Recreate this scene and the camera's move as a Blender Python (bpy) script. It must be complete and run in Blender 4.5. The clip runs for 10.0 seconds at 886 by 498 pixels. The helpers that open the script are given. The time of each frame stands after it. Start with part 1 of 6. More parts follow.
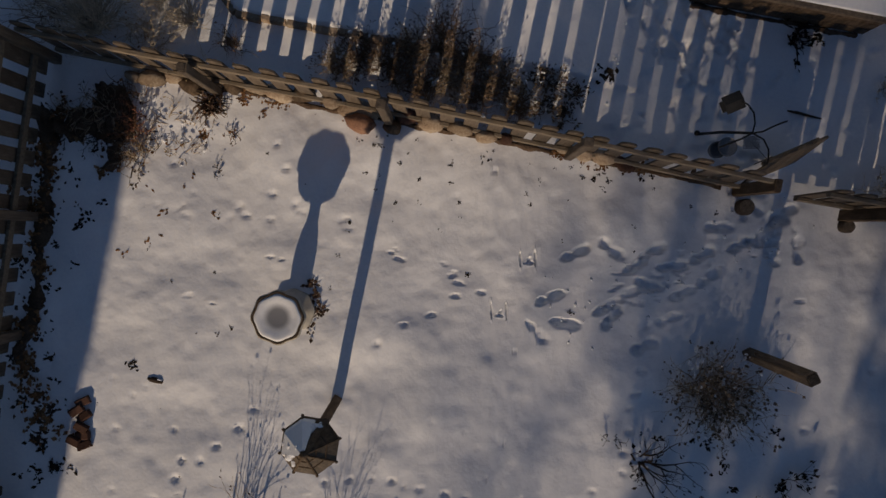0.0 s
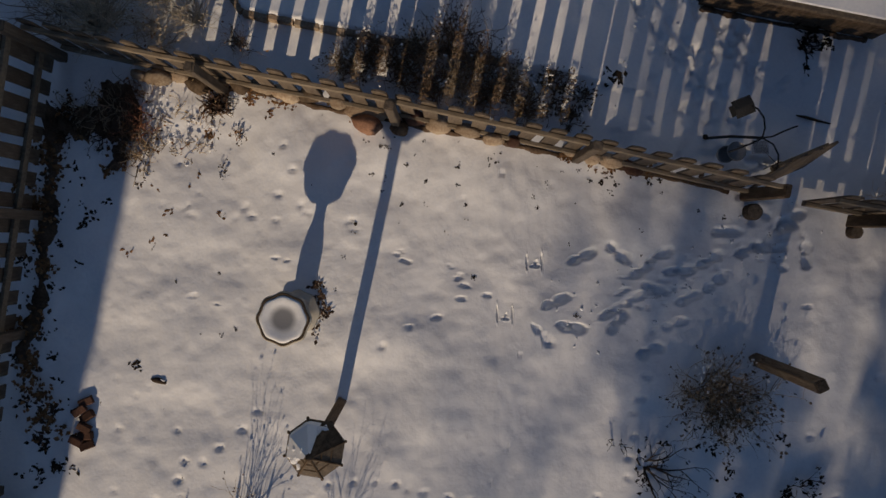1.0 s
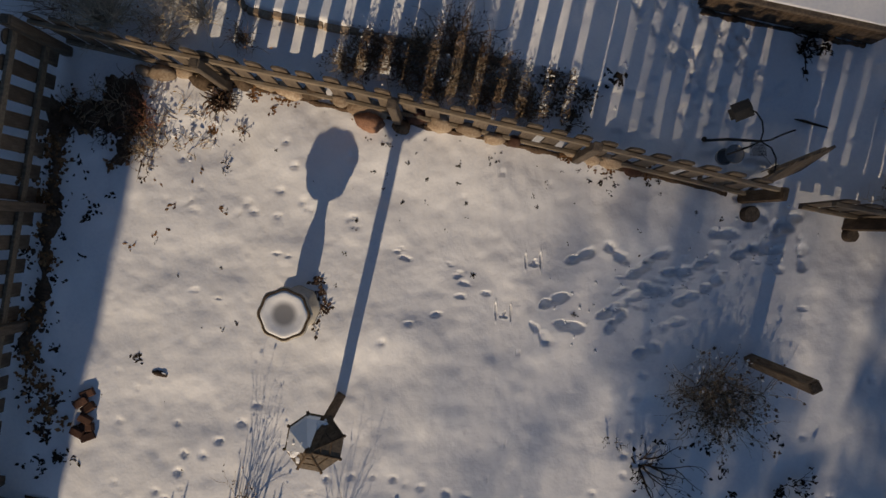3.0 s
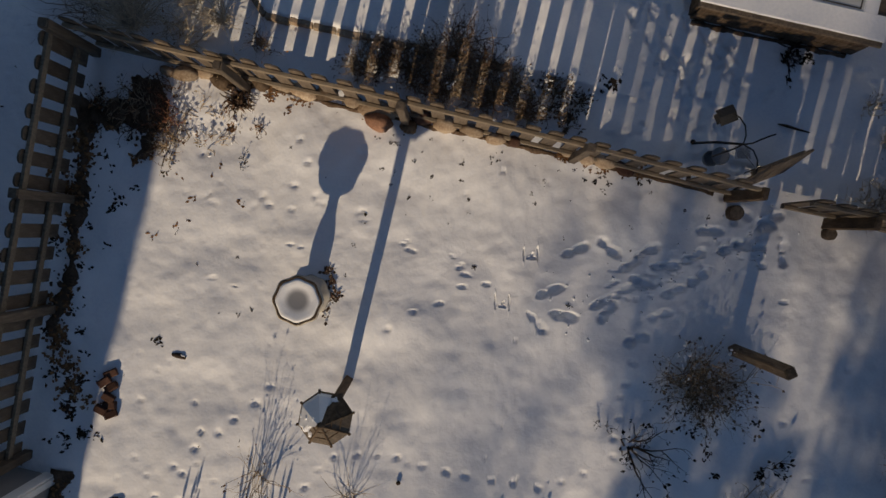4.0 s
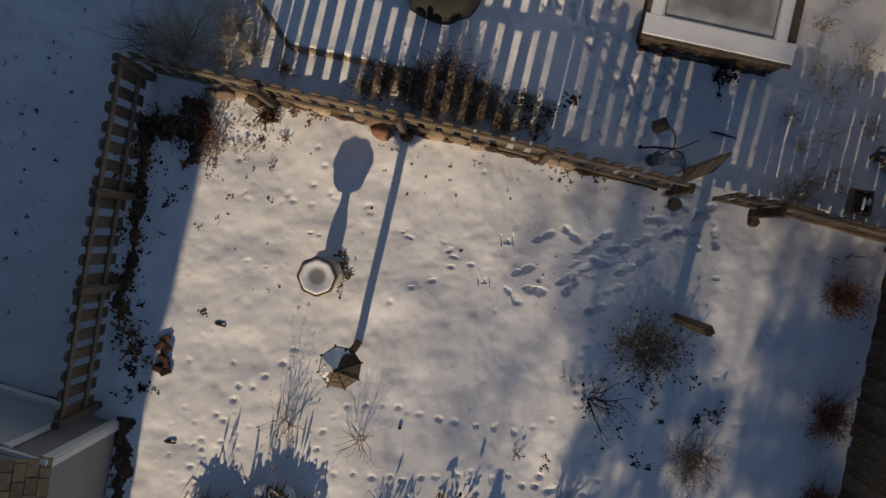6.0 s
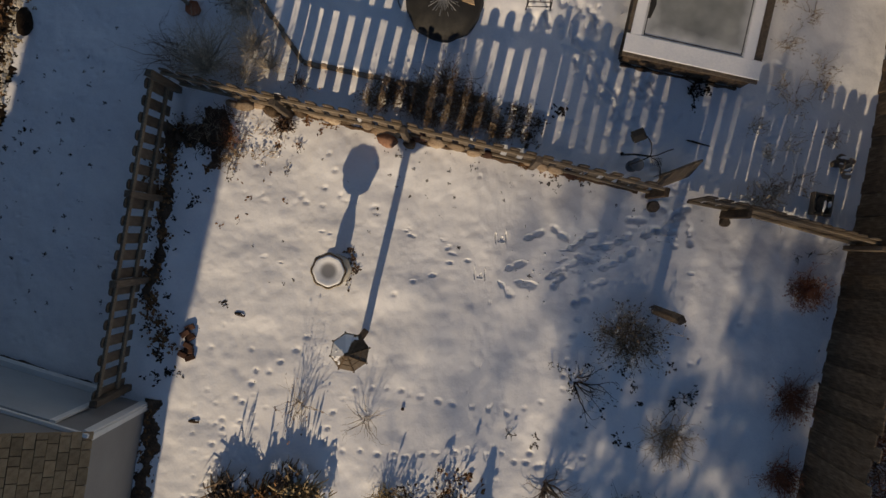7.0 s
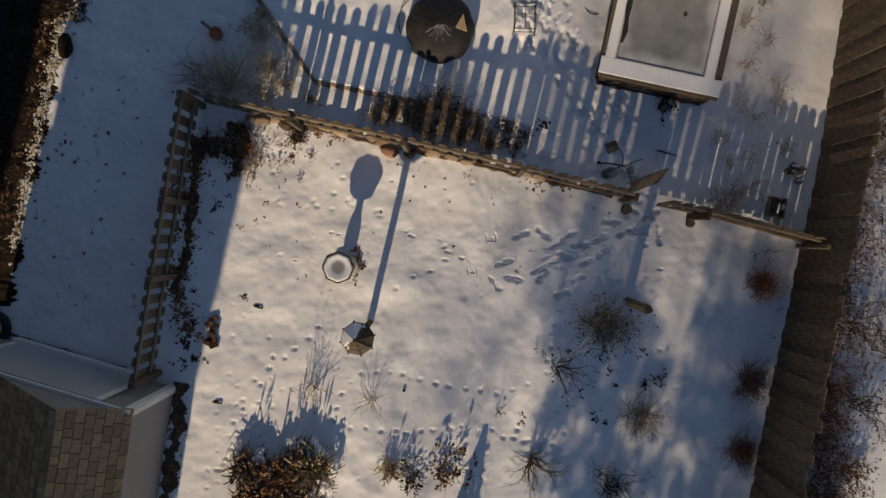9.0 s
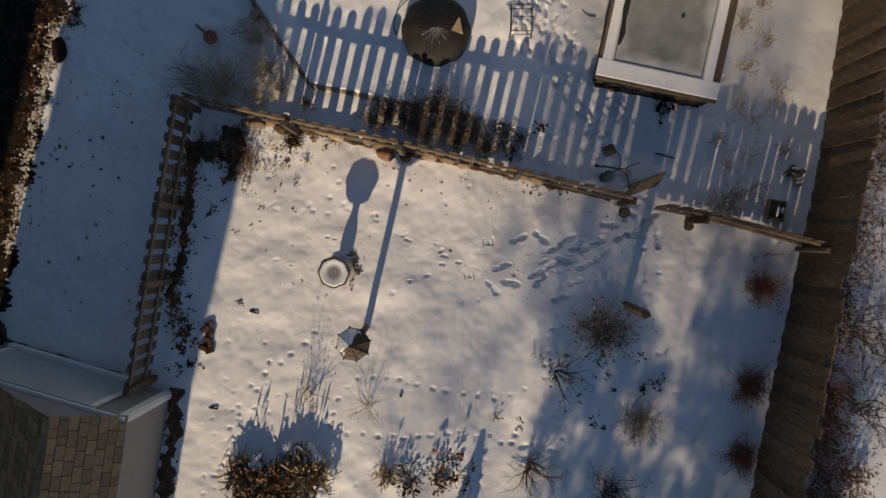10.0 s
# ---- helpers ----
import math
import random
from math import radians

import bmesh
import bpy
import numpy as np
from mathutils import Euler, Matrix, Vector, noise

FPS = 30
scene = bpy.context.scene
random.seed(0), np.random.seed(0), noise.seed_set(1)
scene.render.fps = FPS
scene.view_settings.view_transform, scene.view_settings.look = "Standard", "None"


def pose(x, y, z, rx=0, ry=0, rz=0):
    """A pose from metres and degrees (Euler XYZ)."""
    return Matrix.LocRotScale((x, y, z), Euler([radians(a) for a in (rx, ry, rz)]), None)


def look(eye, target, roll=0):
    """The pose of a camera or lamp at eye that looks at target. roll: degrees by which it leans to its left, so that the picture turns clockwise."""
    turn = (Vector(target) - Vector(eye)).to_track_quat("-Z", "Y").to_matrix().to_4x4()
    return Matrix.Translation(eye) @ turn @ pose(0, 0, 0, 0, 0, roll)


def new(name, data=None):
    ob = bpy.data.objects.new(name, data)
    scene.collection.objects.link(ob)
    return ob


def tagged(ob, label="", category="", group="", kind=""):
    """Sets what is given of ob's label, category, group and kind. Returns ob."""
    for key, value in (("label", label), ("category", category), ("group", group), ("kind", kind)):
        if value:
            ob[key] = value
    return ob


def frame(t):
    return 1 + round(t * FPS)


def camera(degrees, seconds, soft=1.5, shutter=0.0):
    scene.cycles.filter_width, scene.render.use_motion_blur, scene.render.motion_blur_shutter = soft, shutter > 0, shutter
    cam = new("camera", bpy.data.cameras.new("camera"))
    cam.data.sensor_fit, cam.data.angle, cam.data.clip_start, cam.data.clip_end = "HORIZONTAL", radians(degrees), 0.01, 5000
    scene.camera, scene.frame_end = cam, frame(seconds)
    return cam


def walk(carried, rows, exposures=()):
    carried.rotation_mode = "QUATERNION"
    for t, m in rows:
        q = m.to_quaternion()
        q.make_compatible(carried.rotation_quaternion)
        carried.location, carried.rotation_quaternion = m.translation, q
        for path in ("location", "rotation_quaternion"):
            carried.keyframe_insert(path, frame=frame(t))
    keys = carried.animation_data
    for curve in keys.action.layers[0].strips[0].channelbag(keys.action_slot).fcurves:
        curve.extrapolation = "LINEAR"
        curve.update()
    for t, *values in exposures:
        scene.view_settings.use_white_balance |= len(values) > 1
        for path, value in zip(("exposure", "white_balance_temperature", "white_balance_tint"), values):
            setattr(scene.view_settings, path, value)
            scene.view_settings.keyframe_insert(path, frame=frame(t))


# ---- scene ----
cam = camera(60.0, 10.0)
# seconds, place in metres, turn in degrees; the drone looks straight down
ROWS = [
    (0, 0.001, 0.001, 7.68, -0.57, 0.01, 0),
    (0.5, -0.013, 0.019, 7.666, -0.62, 0.14, 0.31),
    (1, -0.068, 0.026, 7.643, -0.59, -0.04, 0.49),
    (1.5, -0.081, 0.065, 7.633, -0.84, -0.03, 0.82),
    (2, -0.079, 0.07, 7.617, -0.89, -0.05, 0.91),
    (2.5, -0.078, 0.059, 7.628, -0.88, -0.17, 0.94),
    (4, -0.109, -0.034, 8.215, -0.81, -0.08, 1.93),
    (4.5, -0.052, -0.101, 8.616, -0.9, 0.2, 1.37),
    (5, 0.049, -0.174, 9.068, -0.7, 0.7, 1.53),
    (5.5, 0.123, -0.201, 9.539, -0.6, 0.87, 1.57),
    (7, 0.191, -0.227, 11.028, -0.64, 0.9, 1.75),
    (7.5, 0.198, -0.257, 11.512, -0.6, 0.88, 1.65),
    (8, 0.221, -0.251, 11.995, -0.61, 0.94, 1.96),
    (8.5, 0.2, -0.254, 12.304, -0.59, 0.67, 2.04),
    (9, 0.242, -0.207, 12.365, -0.75, 0.78, 1.59),
    (9.5, 0.281, -0.153, 12.318, -0.84, 0.82, 1.26),
    (10, 0.334, -0.114, 12.28, -0.87, 0.98, 1.42),
]
walk(cam, [(t, pose(x, y, z, rx, ry, rz)) for t, x, y, z, rx, ry, rz in ROWS], [(0, -0.5, 6380, 17.5), (1, -0.31, 6430, 16), (2.5, -0.08, 6450, 15), (4, -0.1, 6500, 14), (5.5, -0.08, 6600, 13.5), (7.5, 0.03, 6750, 14), (10, 0.13, 6800, 14)])

# ---- light: low winter sun from the south, clear blue sky ----
SUN_EL = radians(24.9)
SHADOW = Vector((0.207, 1.0, 0)).normalized()          # the way shadows fall
world = bpy.data.worlds.new("winter_sky")
scene.world = world
world.use_nodes = True
wn = world.node_tree
sky = wn.nodes.new("ShaderNodeTexSky")
sky.sky_type, sky.sun_disc = "NISHITA", False
sky.sun_elevation = SUN_EL
sky.air_density, sky.dust_density, sky.ozone_density = 1.0, 0.0, 2.6
sky.sun_rotation = math.atan2(-SHADOW.x, -SHADOW.y)
wn.links.new(sky.outputs[0], wn.nodes["Background"].inputs[0])
wn.nodes["Background"].inputs[1].default_value = 0.058
sun = new("sun", bpy.data.lights.new("sun", "SUN"))
sun.data.energy, sun.data.angle, sun.data.color = 3.2, radians(0.53), (1.0, 0.815, 0.56)
to_sun = -SHADOW * math.cos(SUN_EL) + Vector((0, 0, math.sin(SUN_EL)))
sun.matrix_world = look(to_sun * 60, (0, 0, 0))


# ---- materials ----
def material(name, rough=0.7, metal=0.0):
    m = bpy.data.materials.new(name)
    m.use_nodes = True
    b = m.node_tree.nodes["Principled BSDF"]
    b.inputs["Roughness"].default_value, b.inputs["Metallic"].default_value = rough, metal
    if rough >= 0.85:
        b.inputs["Specular IOR Level"].default_value = 0.15
    return m, m.node_tree, b


def mottled(name, stops, scale=6.0, fine=60.0, rough=0.75, metal=0.0, bump=0.3, dist=0.01, stretch=(1, 1, 1), vary=0.15, coords="Object", island=False):
    """Colour by two scales of noise through a ramp, with grain in the relief."""
    m, nt, b = material(name, rough, metal)
    n, l = nt.nodes, nt.links
    co, mp = n.new("ShaderNodeTexCoord"), n.new("ShaderNodeMapping")
    mp.inputs["Scale"].default_value = stretch
    l.new(co.outputs[coords], mp.inputs[0])
    big, small, ramp = n.new("ShaderNodeTexNoise"), n.new("ShaderNodeTexNoise"), n.new("ShaderNodeValToRGB")
    big.inputs["Scale"].default_value, small.inputs["Scale"].default_value = scale, fine
    big.inputs["Detail"].default_value = 4
    for t in (big, small):
        l.new(mp.outputs[0], t.inputs[0])
    mix = n.new("ShaderNodeMix")
    mix.inputs[0].default_value = 0.4
    l.new(big.outputs[0], mix.inputs[2])
    l.new(small.outputs[0], mix.inputs[3])
    el = ramp.color_ramp.elements
    for i, c in enumerate(stops):
        p = 0.32 + 0.36 * i / max(1, len(stops) - 1)
        e = el[i] if i < 2 else el.new(p)
        e.position, e.color = p, (*c, 1)
    l.new(mix.outputs[0], ramp.inputs[0])
    out = ramp.outputs[0]
    if vary:
        if island:
            rnd = n.new("ShaderNodeNewGeometry").outputs["Random Per Island"]
        else:
            rnd = n.new("ShaderNodeObjectInfo").outputs["Random"]
        rng, hsv = n.new("ShaderNodeMapRange"), n.new("ShaderNodeHueSaturation")
        rng.inputs[3].default_value, rng.inputs[4].default_value = 1 - vary, 1 + vary
        l.new(rnd, rng.inputs[0])
        l.new(rng.outputs[0], hsv.inputs["Value"])
        l.new(out, hsv.inputs["Color"])
        out = hsv.outputs[0]
    l.new(out, b.inputs["Base Color"])
    bp = n.new("ShaderNodeBump")
    bp.inputs["Strength"].default_value, bp.inputs["Distance"].default_value = bump, dist
    l.new(small.outputs[0], bp.inputs["Height"])
    l.new(bp.outputs[0], b.inputs["Normal"])
    return m


def snow_material():
    m = mottled("snow", [(0.78, 0.79, 0.81), (0.86, 0.86, 0.86), (0.89, 0.89, 0.89)], 2.2, 30, 0.6, bump=0.19, dist=0.015, vary=0)
    b = m.node_tree.nodes["Principled BSDF"]
    b.inputs["Specular IOR Level"].default_value = 0.12
    return m


SNOW = snow_material()
WOOD = mottled("weathered_wood", [(0.055, 0.041, 0.028), (0.11, 0.082, 0.056), (0.18, 0.137, 0.095)], 5, 45, 0.8, stretch=(8, 8, 1), bump=0.5, dist=0.006, vary=0.2)
OLDSNOW = mottled("dirty_old_snow", [(0.42, 0.37, 0.28), (0.62, 0.57, 0.48), (0.78, 0.76, 0.71)], 18, 70, 0.8, bump=0.3, dist=0.01, vary=0.2, island=True)
RAIL = mottled("weathered_rail_wood", [(0.1, 0.078, 0.053), (0.19, 0.148, 0.1), (0.28, 0.22, 0.15)], 5, 45, 0.8, stretch=(1, 8, 8), bump=0.5, dist=0.006, vary=0.15)
DARKWOOD = mottled("dark_weathered_wood", [(0.045, 0.03, 0.02), (0.1, 0.07, 0.045), (0.17, 0.12, 0.08)], 5, 45, 0.85, stretch=(6, 6, 1), bump=0.5, dist=0.006)
FENCEWOOD = mottled("grey_brown_fence_wood", [(0.06, 0.042, 0.027), (0.15, 0.108, 0.07), (0.26, 0.192, 0.128)], 5, 40, 0.85, stretch=(7, 7, 1), bump=0.5, dist=0.006, vary=0.22)
CONCRETE = mottled("pale_cast_stone", [(0.36, 0.32, 0.26), (0.5, 0.46, 0.38), (0.6, 0.56, 0.48)], 9, 80, 0.85, bump=0.4, dist=0.005)
STONE = mottled("field_stone", [(0.17, 0.11, 0.072), (0.32, 0.24, 0.165), (0.47, 0.39, 0.29)], 7, 50, 0.85, bump=0.6, dist=0.012, vary=0.3)
REDSTONE = mottled("red_brown_boulder", [(0.13, 0.062, 0.036), (0.22, 0.11, 0.064), (0.3, 0.17, 0.1)], 6, 50, 0.8, bump=0.5, dist=0.01, vary=0.2)
BRICK = mottled("red_brick", [(0.045, 0.024, 0.018), (0.085, 0.045, 0.032), (0.13, 0.075, 0.053)], 10, 70, 0.9, bump=0.5, dist=0.006, vary=0.3)
SOIL = mottled("dark_wet_soil", [(0.045, 0.03, 0.02), (0.105, 0.07, 0.046), (0.19, 0.13, 0.088)], 6, 50, 0.95, bump=1.0, dist=0.02, vary=0)
MULCH = mottled("black_mulch", [(0.01, 0.007, 0.005), (0.026, 0.017, 0.011), (0.05, 0.032, 0.02)], 9, 60, 0.95, bump=1.0, dist=0.03, vary=0)
SIDING = mottled("grey_painted_siding", [(0.22, 0.21, 0.2), (0.25, 0.24, 0.23), (0.28, 0.27, 0.255)], 2, 60, 0.6, bump=0.15, dist=0.003, vary=0)
PANEL = mottled("pale_grey_door_panel", [(0.37, 0.39, 0.4), (0.42, 0.44, 0.45), (0.46, 0.48, 0.49)], 2, 50, 0.45, bump=0.05, dist=0.003, vary=0)
WHITE = mottled("white_trim_paint", [(0.66, 0.65, 0.62), (0.74, 0.73, 0.7), (0.78, 0.77, 0.75)], 5, 60, 0.5, bump=0.1, dist=0.003, vary=0)
SHINGLE = mottled("tan_asphalt_shingle", [(0.2, 0.132, 0.072), (0.33, 0.226, 0.128), (0.44, 0.315, 0.185)], 8, 120, 0.95, bump=0.6, dist=0.005, vary=0.25)
IRON = mottled("black_iron", [(0.008, 0.008, 0.008), (0.016, 0.015, 0.014), (0.03, 0.026, 0.022)], 12, 90, 0.55, 0.6, bump=0.2, dist=0.003, vary=0)
COVER = mottled("black_vinyl_cover", [(0.009, 0.009, 0.008), (0.017, 0.016, 0.014), (0.035, 0.032, 0.027)], 6, 70, 0.75, bump=0.3, dist=0.006, vary=0)
TAN = mottled("tan_canvas", [(0.36, 0.25, 0.14), (0.45, 0.32, 0.19), (0.52, 0.38, 0.24)], 9, 80, 0.85, vary=0)
ICE = mottled("frozen_pond_ice", [(0.17, 0.18, 0.175), (0.23, 0.24, 0.232), (0.31, 0.32, 0.308)], 1.3, 5, 0.28, bump=0.1, dist=0.004, vary=0)
TWIG = mottled("bare_twigs", [(0.11, 0.072, 0.048), (0.2, 0.14, 0.095), (0.3, 0.215, 0.15)], 9, 60, 0.85, vary=0.3, island=True)
PALETWIG = mottled("pale_bare_twigs", [(0.27, 0.205, 0.14), (0.38, 0.3, 0.21), (0.48, 0.39, 0.28)], 9, 60, 0.85, vary=0.3, island=True)
BLEACHTWIG = mottled("bleached_twigs", [(0.4, 0.34, 0.26), (0.54, 0.47, 0.37), (0.66, 0.58, 0.46)], 9, 60, 0.85, vary=0.3, island=True)
WETLEAF = mottled("wet_brown_leaves", [(0.03, 0.016, 0.01), (0.065, 0.034, 0.018), (0.12, 0.066, 0.034)], 14, 60, 0.8, vary=0.5, island=True)
HEDGELEAF = mottled("grey_brown_leaves", [(0.085, 0.06, 0.04), (0.165, 0.12, 0.08), (0.26, 0.19, 0.13)], 14, 60, 0.85, vary=0.5, island=True)
DARKTWIG = mottled("dark_stalks", [(0.028, 0.02, 0.015), (0.06, 0.042, 0.03), (0.1, 0.07, 0.05)], 9, 60, 0.9, vary=0.3, island=True)
DEADLEAF = mottled("brown_dead_leaves", [(0.09, 0.042, 0.02), (0.2, 0.105, 0.048), (0.32, 0.19, 0.09)], 14, 60, 0.85, vary=0.5, island=True)
PALELEAF = mottled("straw_dead_leaves", [(0.2, 0.14, 0.07), (0.32, 0.24, 0.13), (0.42, 0.33, 0.2)], 14, 60, 0.85, vary=0.4, island=True)
DARKLEAF = mottled("blackened_leaves", [(0.014, 0.011, 0.008), (0.035, 0.026, 0.018), (0.06, 0.045, 0.03)], 14, 60, 0.9, vary=0.5, island=True)
EVERGREEN = mottled("winter_evergreen", [(0.03, 0.03, 0.014), (0.06, 0.055, 0.028), (0.1, 0.085, 0.045)], 14, 60, 0.8, vary=0.5, island=True)
REDTWIG = mottled("rust_red_twigs", [(0.18, 0.078, 0.046), (0.3, 0.135, 0.082), (0.42, 0.21, 0.127)], 14, 60, 0.85, vary=0.4, island=True)
TERRACOTTA = mottled("terracotta", [(0.3, 0.1, 0.05), (0.38, 0.15, 0.08), (0.44, 0.2, 0.11)], 9, 60, 0.85, vary=0)
ASPHALT = mottled("dark_asphalt", [(0.012, 0.012, 0.012), (0.02, 0.019, 0.018), (0.032, 0.03, 0.028)], 9, 80, 0.9, vary=0)
GREYMETAL = mottled("galvanised_metal", [(0.16, 0.165, 0.17), (0.22, 0.225, 0.23), (0.28, 0.285, 0.29)], 9, 60, 0.5, 0.5, vary=0)
BARK = mottled("tree_bark", [(0.05, 0.035, 0.025), (0.1, 0.075, 0.055), (0.15, 0.115, 0.085)], 9, 60, 0.9, vary=0.2)



def frost(mat, x_axis, width):
    """Lets snow drift in from three sides of the pond over the ice."""
    nt = mat.node_tree
    n, l = nt.nodes, nt.links
    b = n["Principled BSDF"]
    old = b.inputs["Base Color"].links[0].from_socket
    co, sep = n.new("ShaderNodeTexCoord"), n.new("ShaderNodeSeparateXYZ")
    mp = n.new("ShaderNodeMapping")
    mp.inputs["Rotation"].default_value = (0, 0, -math.atan2(x_axis[1], x_axis[0]))
    l.new(co.outputs["Object"], mp.inputs[0])
    l.new(mp.outputs[0], sep.inputs[0])

    def calc(op, p, q):
        m = n.new("ShaderNodeMath")
        m.operation = op
        for i, s in enumerate((p, q)):
            if isinstance(s, float):
                m.inputs[i].default_value = s
            else:
                l.new(s, m.inputs[i])
        return m.outputs[0]
    shear = calc("MULTIPLY", sep.outputs[1], 0.08)
    left = calc("SUBTRACT", sep.outputs[0], calc("MULTIPLY", shear, -1.0))
    right = calc("SUBTRACT", width, left)
    d = calc("MINIMUM", calc("MINIMUM", calc("ADD", left, 0.06), calc("ADD", right, 0.1)), calc("SUBTRACT", sep.outputs[1], 0.02))
    nz = n.new("ShaderNodeTexNoise")
    nz.inputs["Scale"].default_value = 3.5
    l.new(co.outputs["Object"], nz.inputs[0])
    d = calc("ADD", d, calc("MULTIPLY", calc("SUBTRACT", nz.outputs[0], 0.5), 0.22))
    rng, mix = n.new("ShaderNodeMapRange"), n.new("ShaderNodeMix")
    rng.inputs[1].default_value, rng.inputs[2].default_value, rng.inputs[3].default_value, rng.inputs[4].default_value = 0.2, 0.42, 0.85, 0.0
    mix.data_type = "RGBA"
    l.new(d, rng.inputs[0])
    l.new(rng.outputs[0], mix.inputs[0])
    l.new(old, mix.inputs[6])
    mix.inputs[7].default_value = (0.68, 0.69, 0.7, 1)
    l.new(mix.outputs[2], b.inputs["Base Color"])


def grey_centre_snow():
    """Snow whose colour turns from white to grey towards the middle of a bowl."""
    m = mottled("grey_centre_snow", [(0.76, 0.76, 0.76), (0.84, 0.84, 0.83), (0.88, 0.88, 0.87)], 9, 60, 0.5, bump=0.2, dist=0.006, vary=0)
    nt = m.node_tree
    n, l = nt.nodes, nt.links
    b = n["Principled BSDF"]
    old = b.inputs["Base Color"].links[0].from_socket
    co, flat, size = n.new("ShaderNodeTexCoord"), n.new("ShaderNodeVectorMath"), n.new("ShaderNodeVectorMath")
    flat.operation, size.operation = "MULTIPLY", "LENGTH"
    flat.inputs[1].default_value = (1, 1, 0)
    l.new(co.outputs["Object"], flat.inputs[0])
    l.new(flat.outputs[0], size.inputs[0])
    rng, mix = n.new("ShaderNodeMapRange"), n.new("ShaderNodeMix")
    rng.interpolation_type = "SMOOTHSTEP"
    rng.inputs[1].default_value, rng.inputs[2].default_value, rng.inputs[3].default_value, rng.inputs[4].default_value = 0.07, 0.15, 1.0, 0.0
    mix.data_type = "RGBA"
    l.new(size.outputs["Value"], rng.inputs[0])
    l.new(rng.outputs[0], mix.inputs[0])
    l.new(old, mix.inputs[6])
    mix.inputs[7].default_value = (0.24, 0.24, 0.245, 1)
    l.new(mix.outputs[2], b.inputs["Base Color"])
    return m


HOLLOW = grey_centre_snow()
BOUNCEWALL = mottled("pale_bounce_wall", [(0.56, 0.54, 0.51), (0.66, 0.64, 0.61), (0.74, 0.72, 0.69)], 2, 40, 0.9, bump=0.4, dist=0.01, vary=0)
frost(ICE, (0.982, -0.187), 1.76)


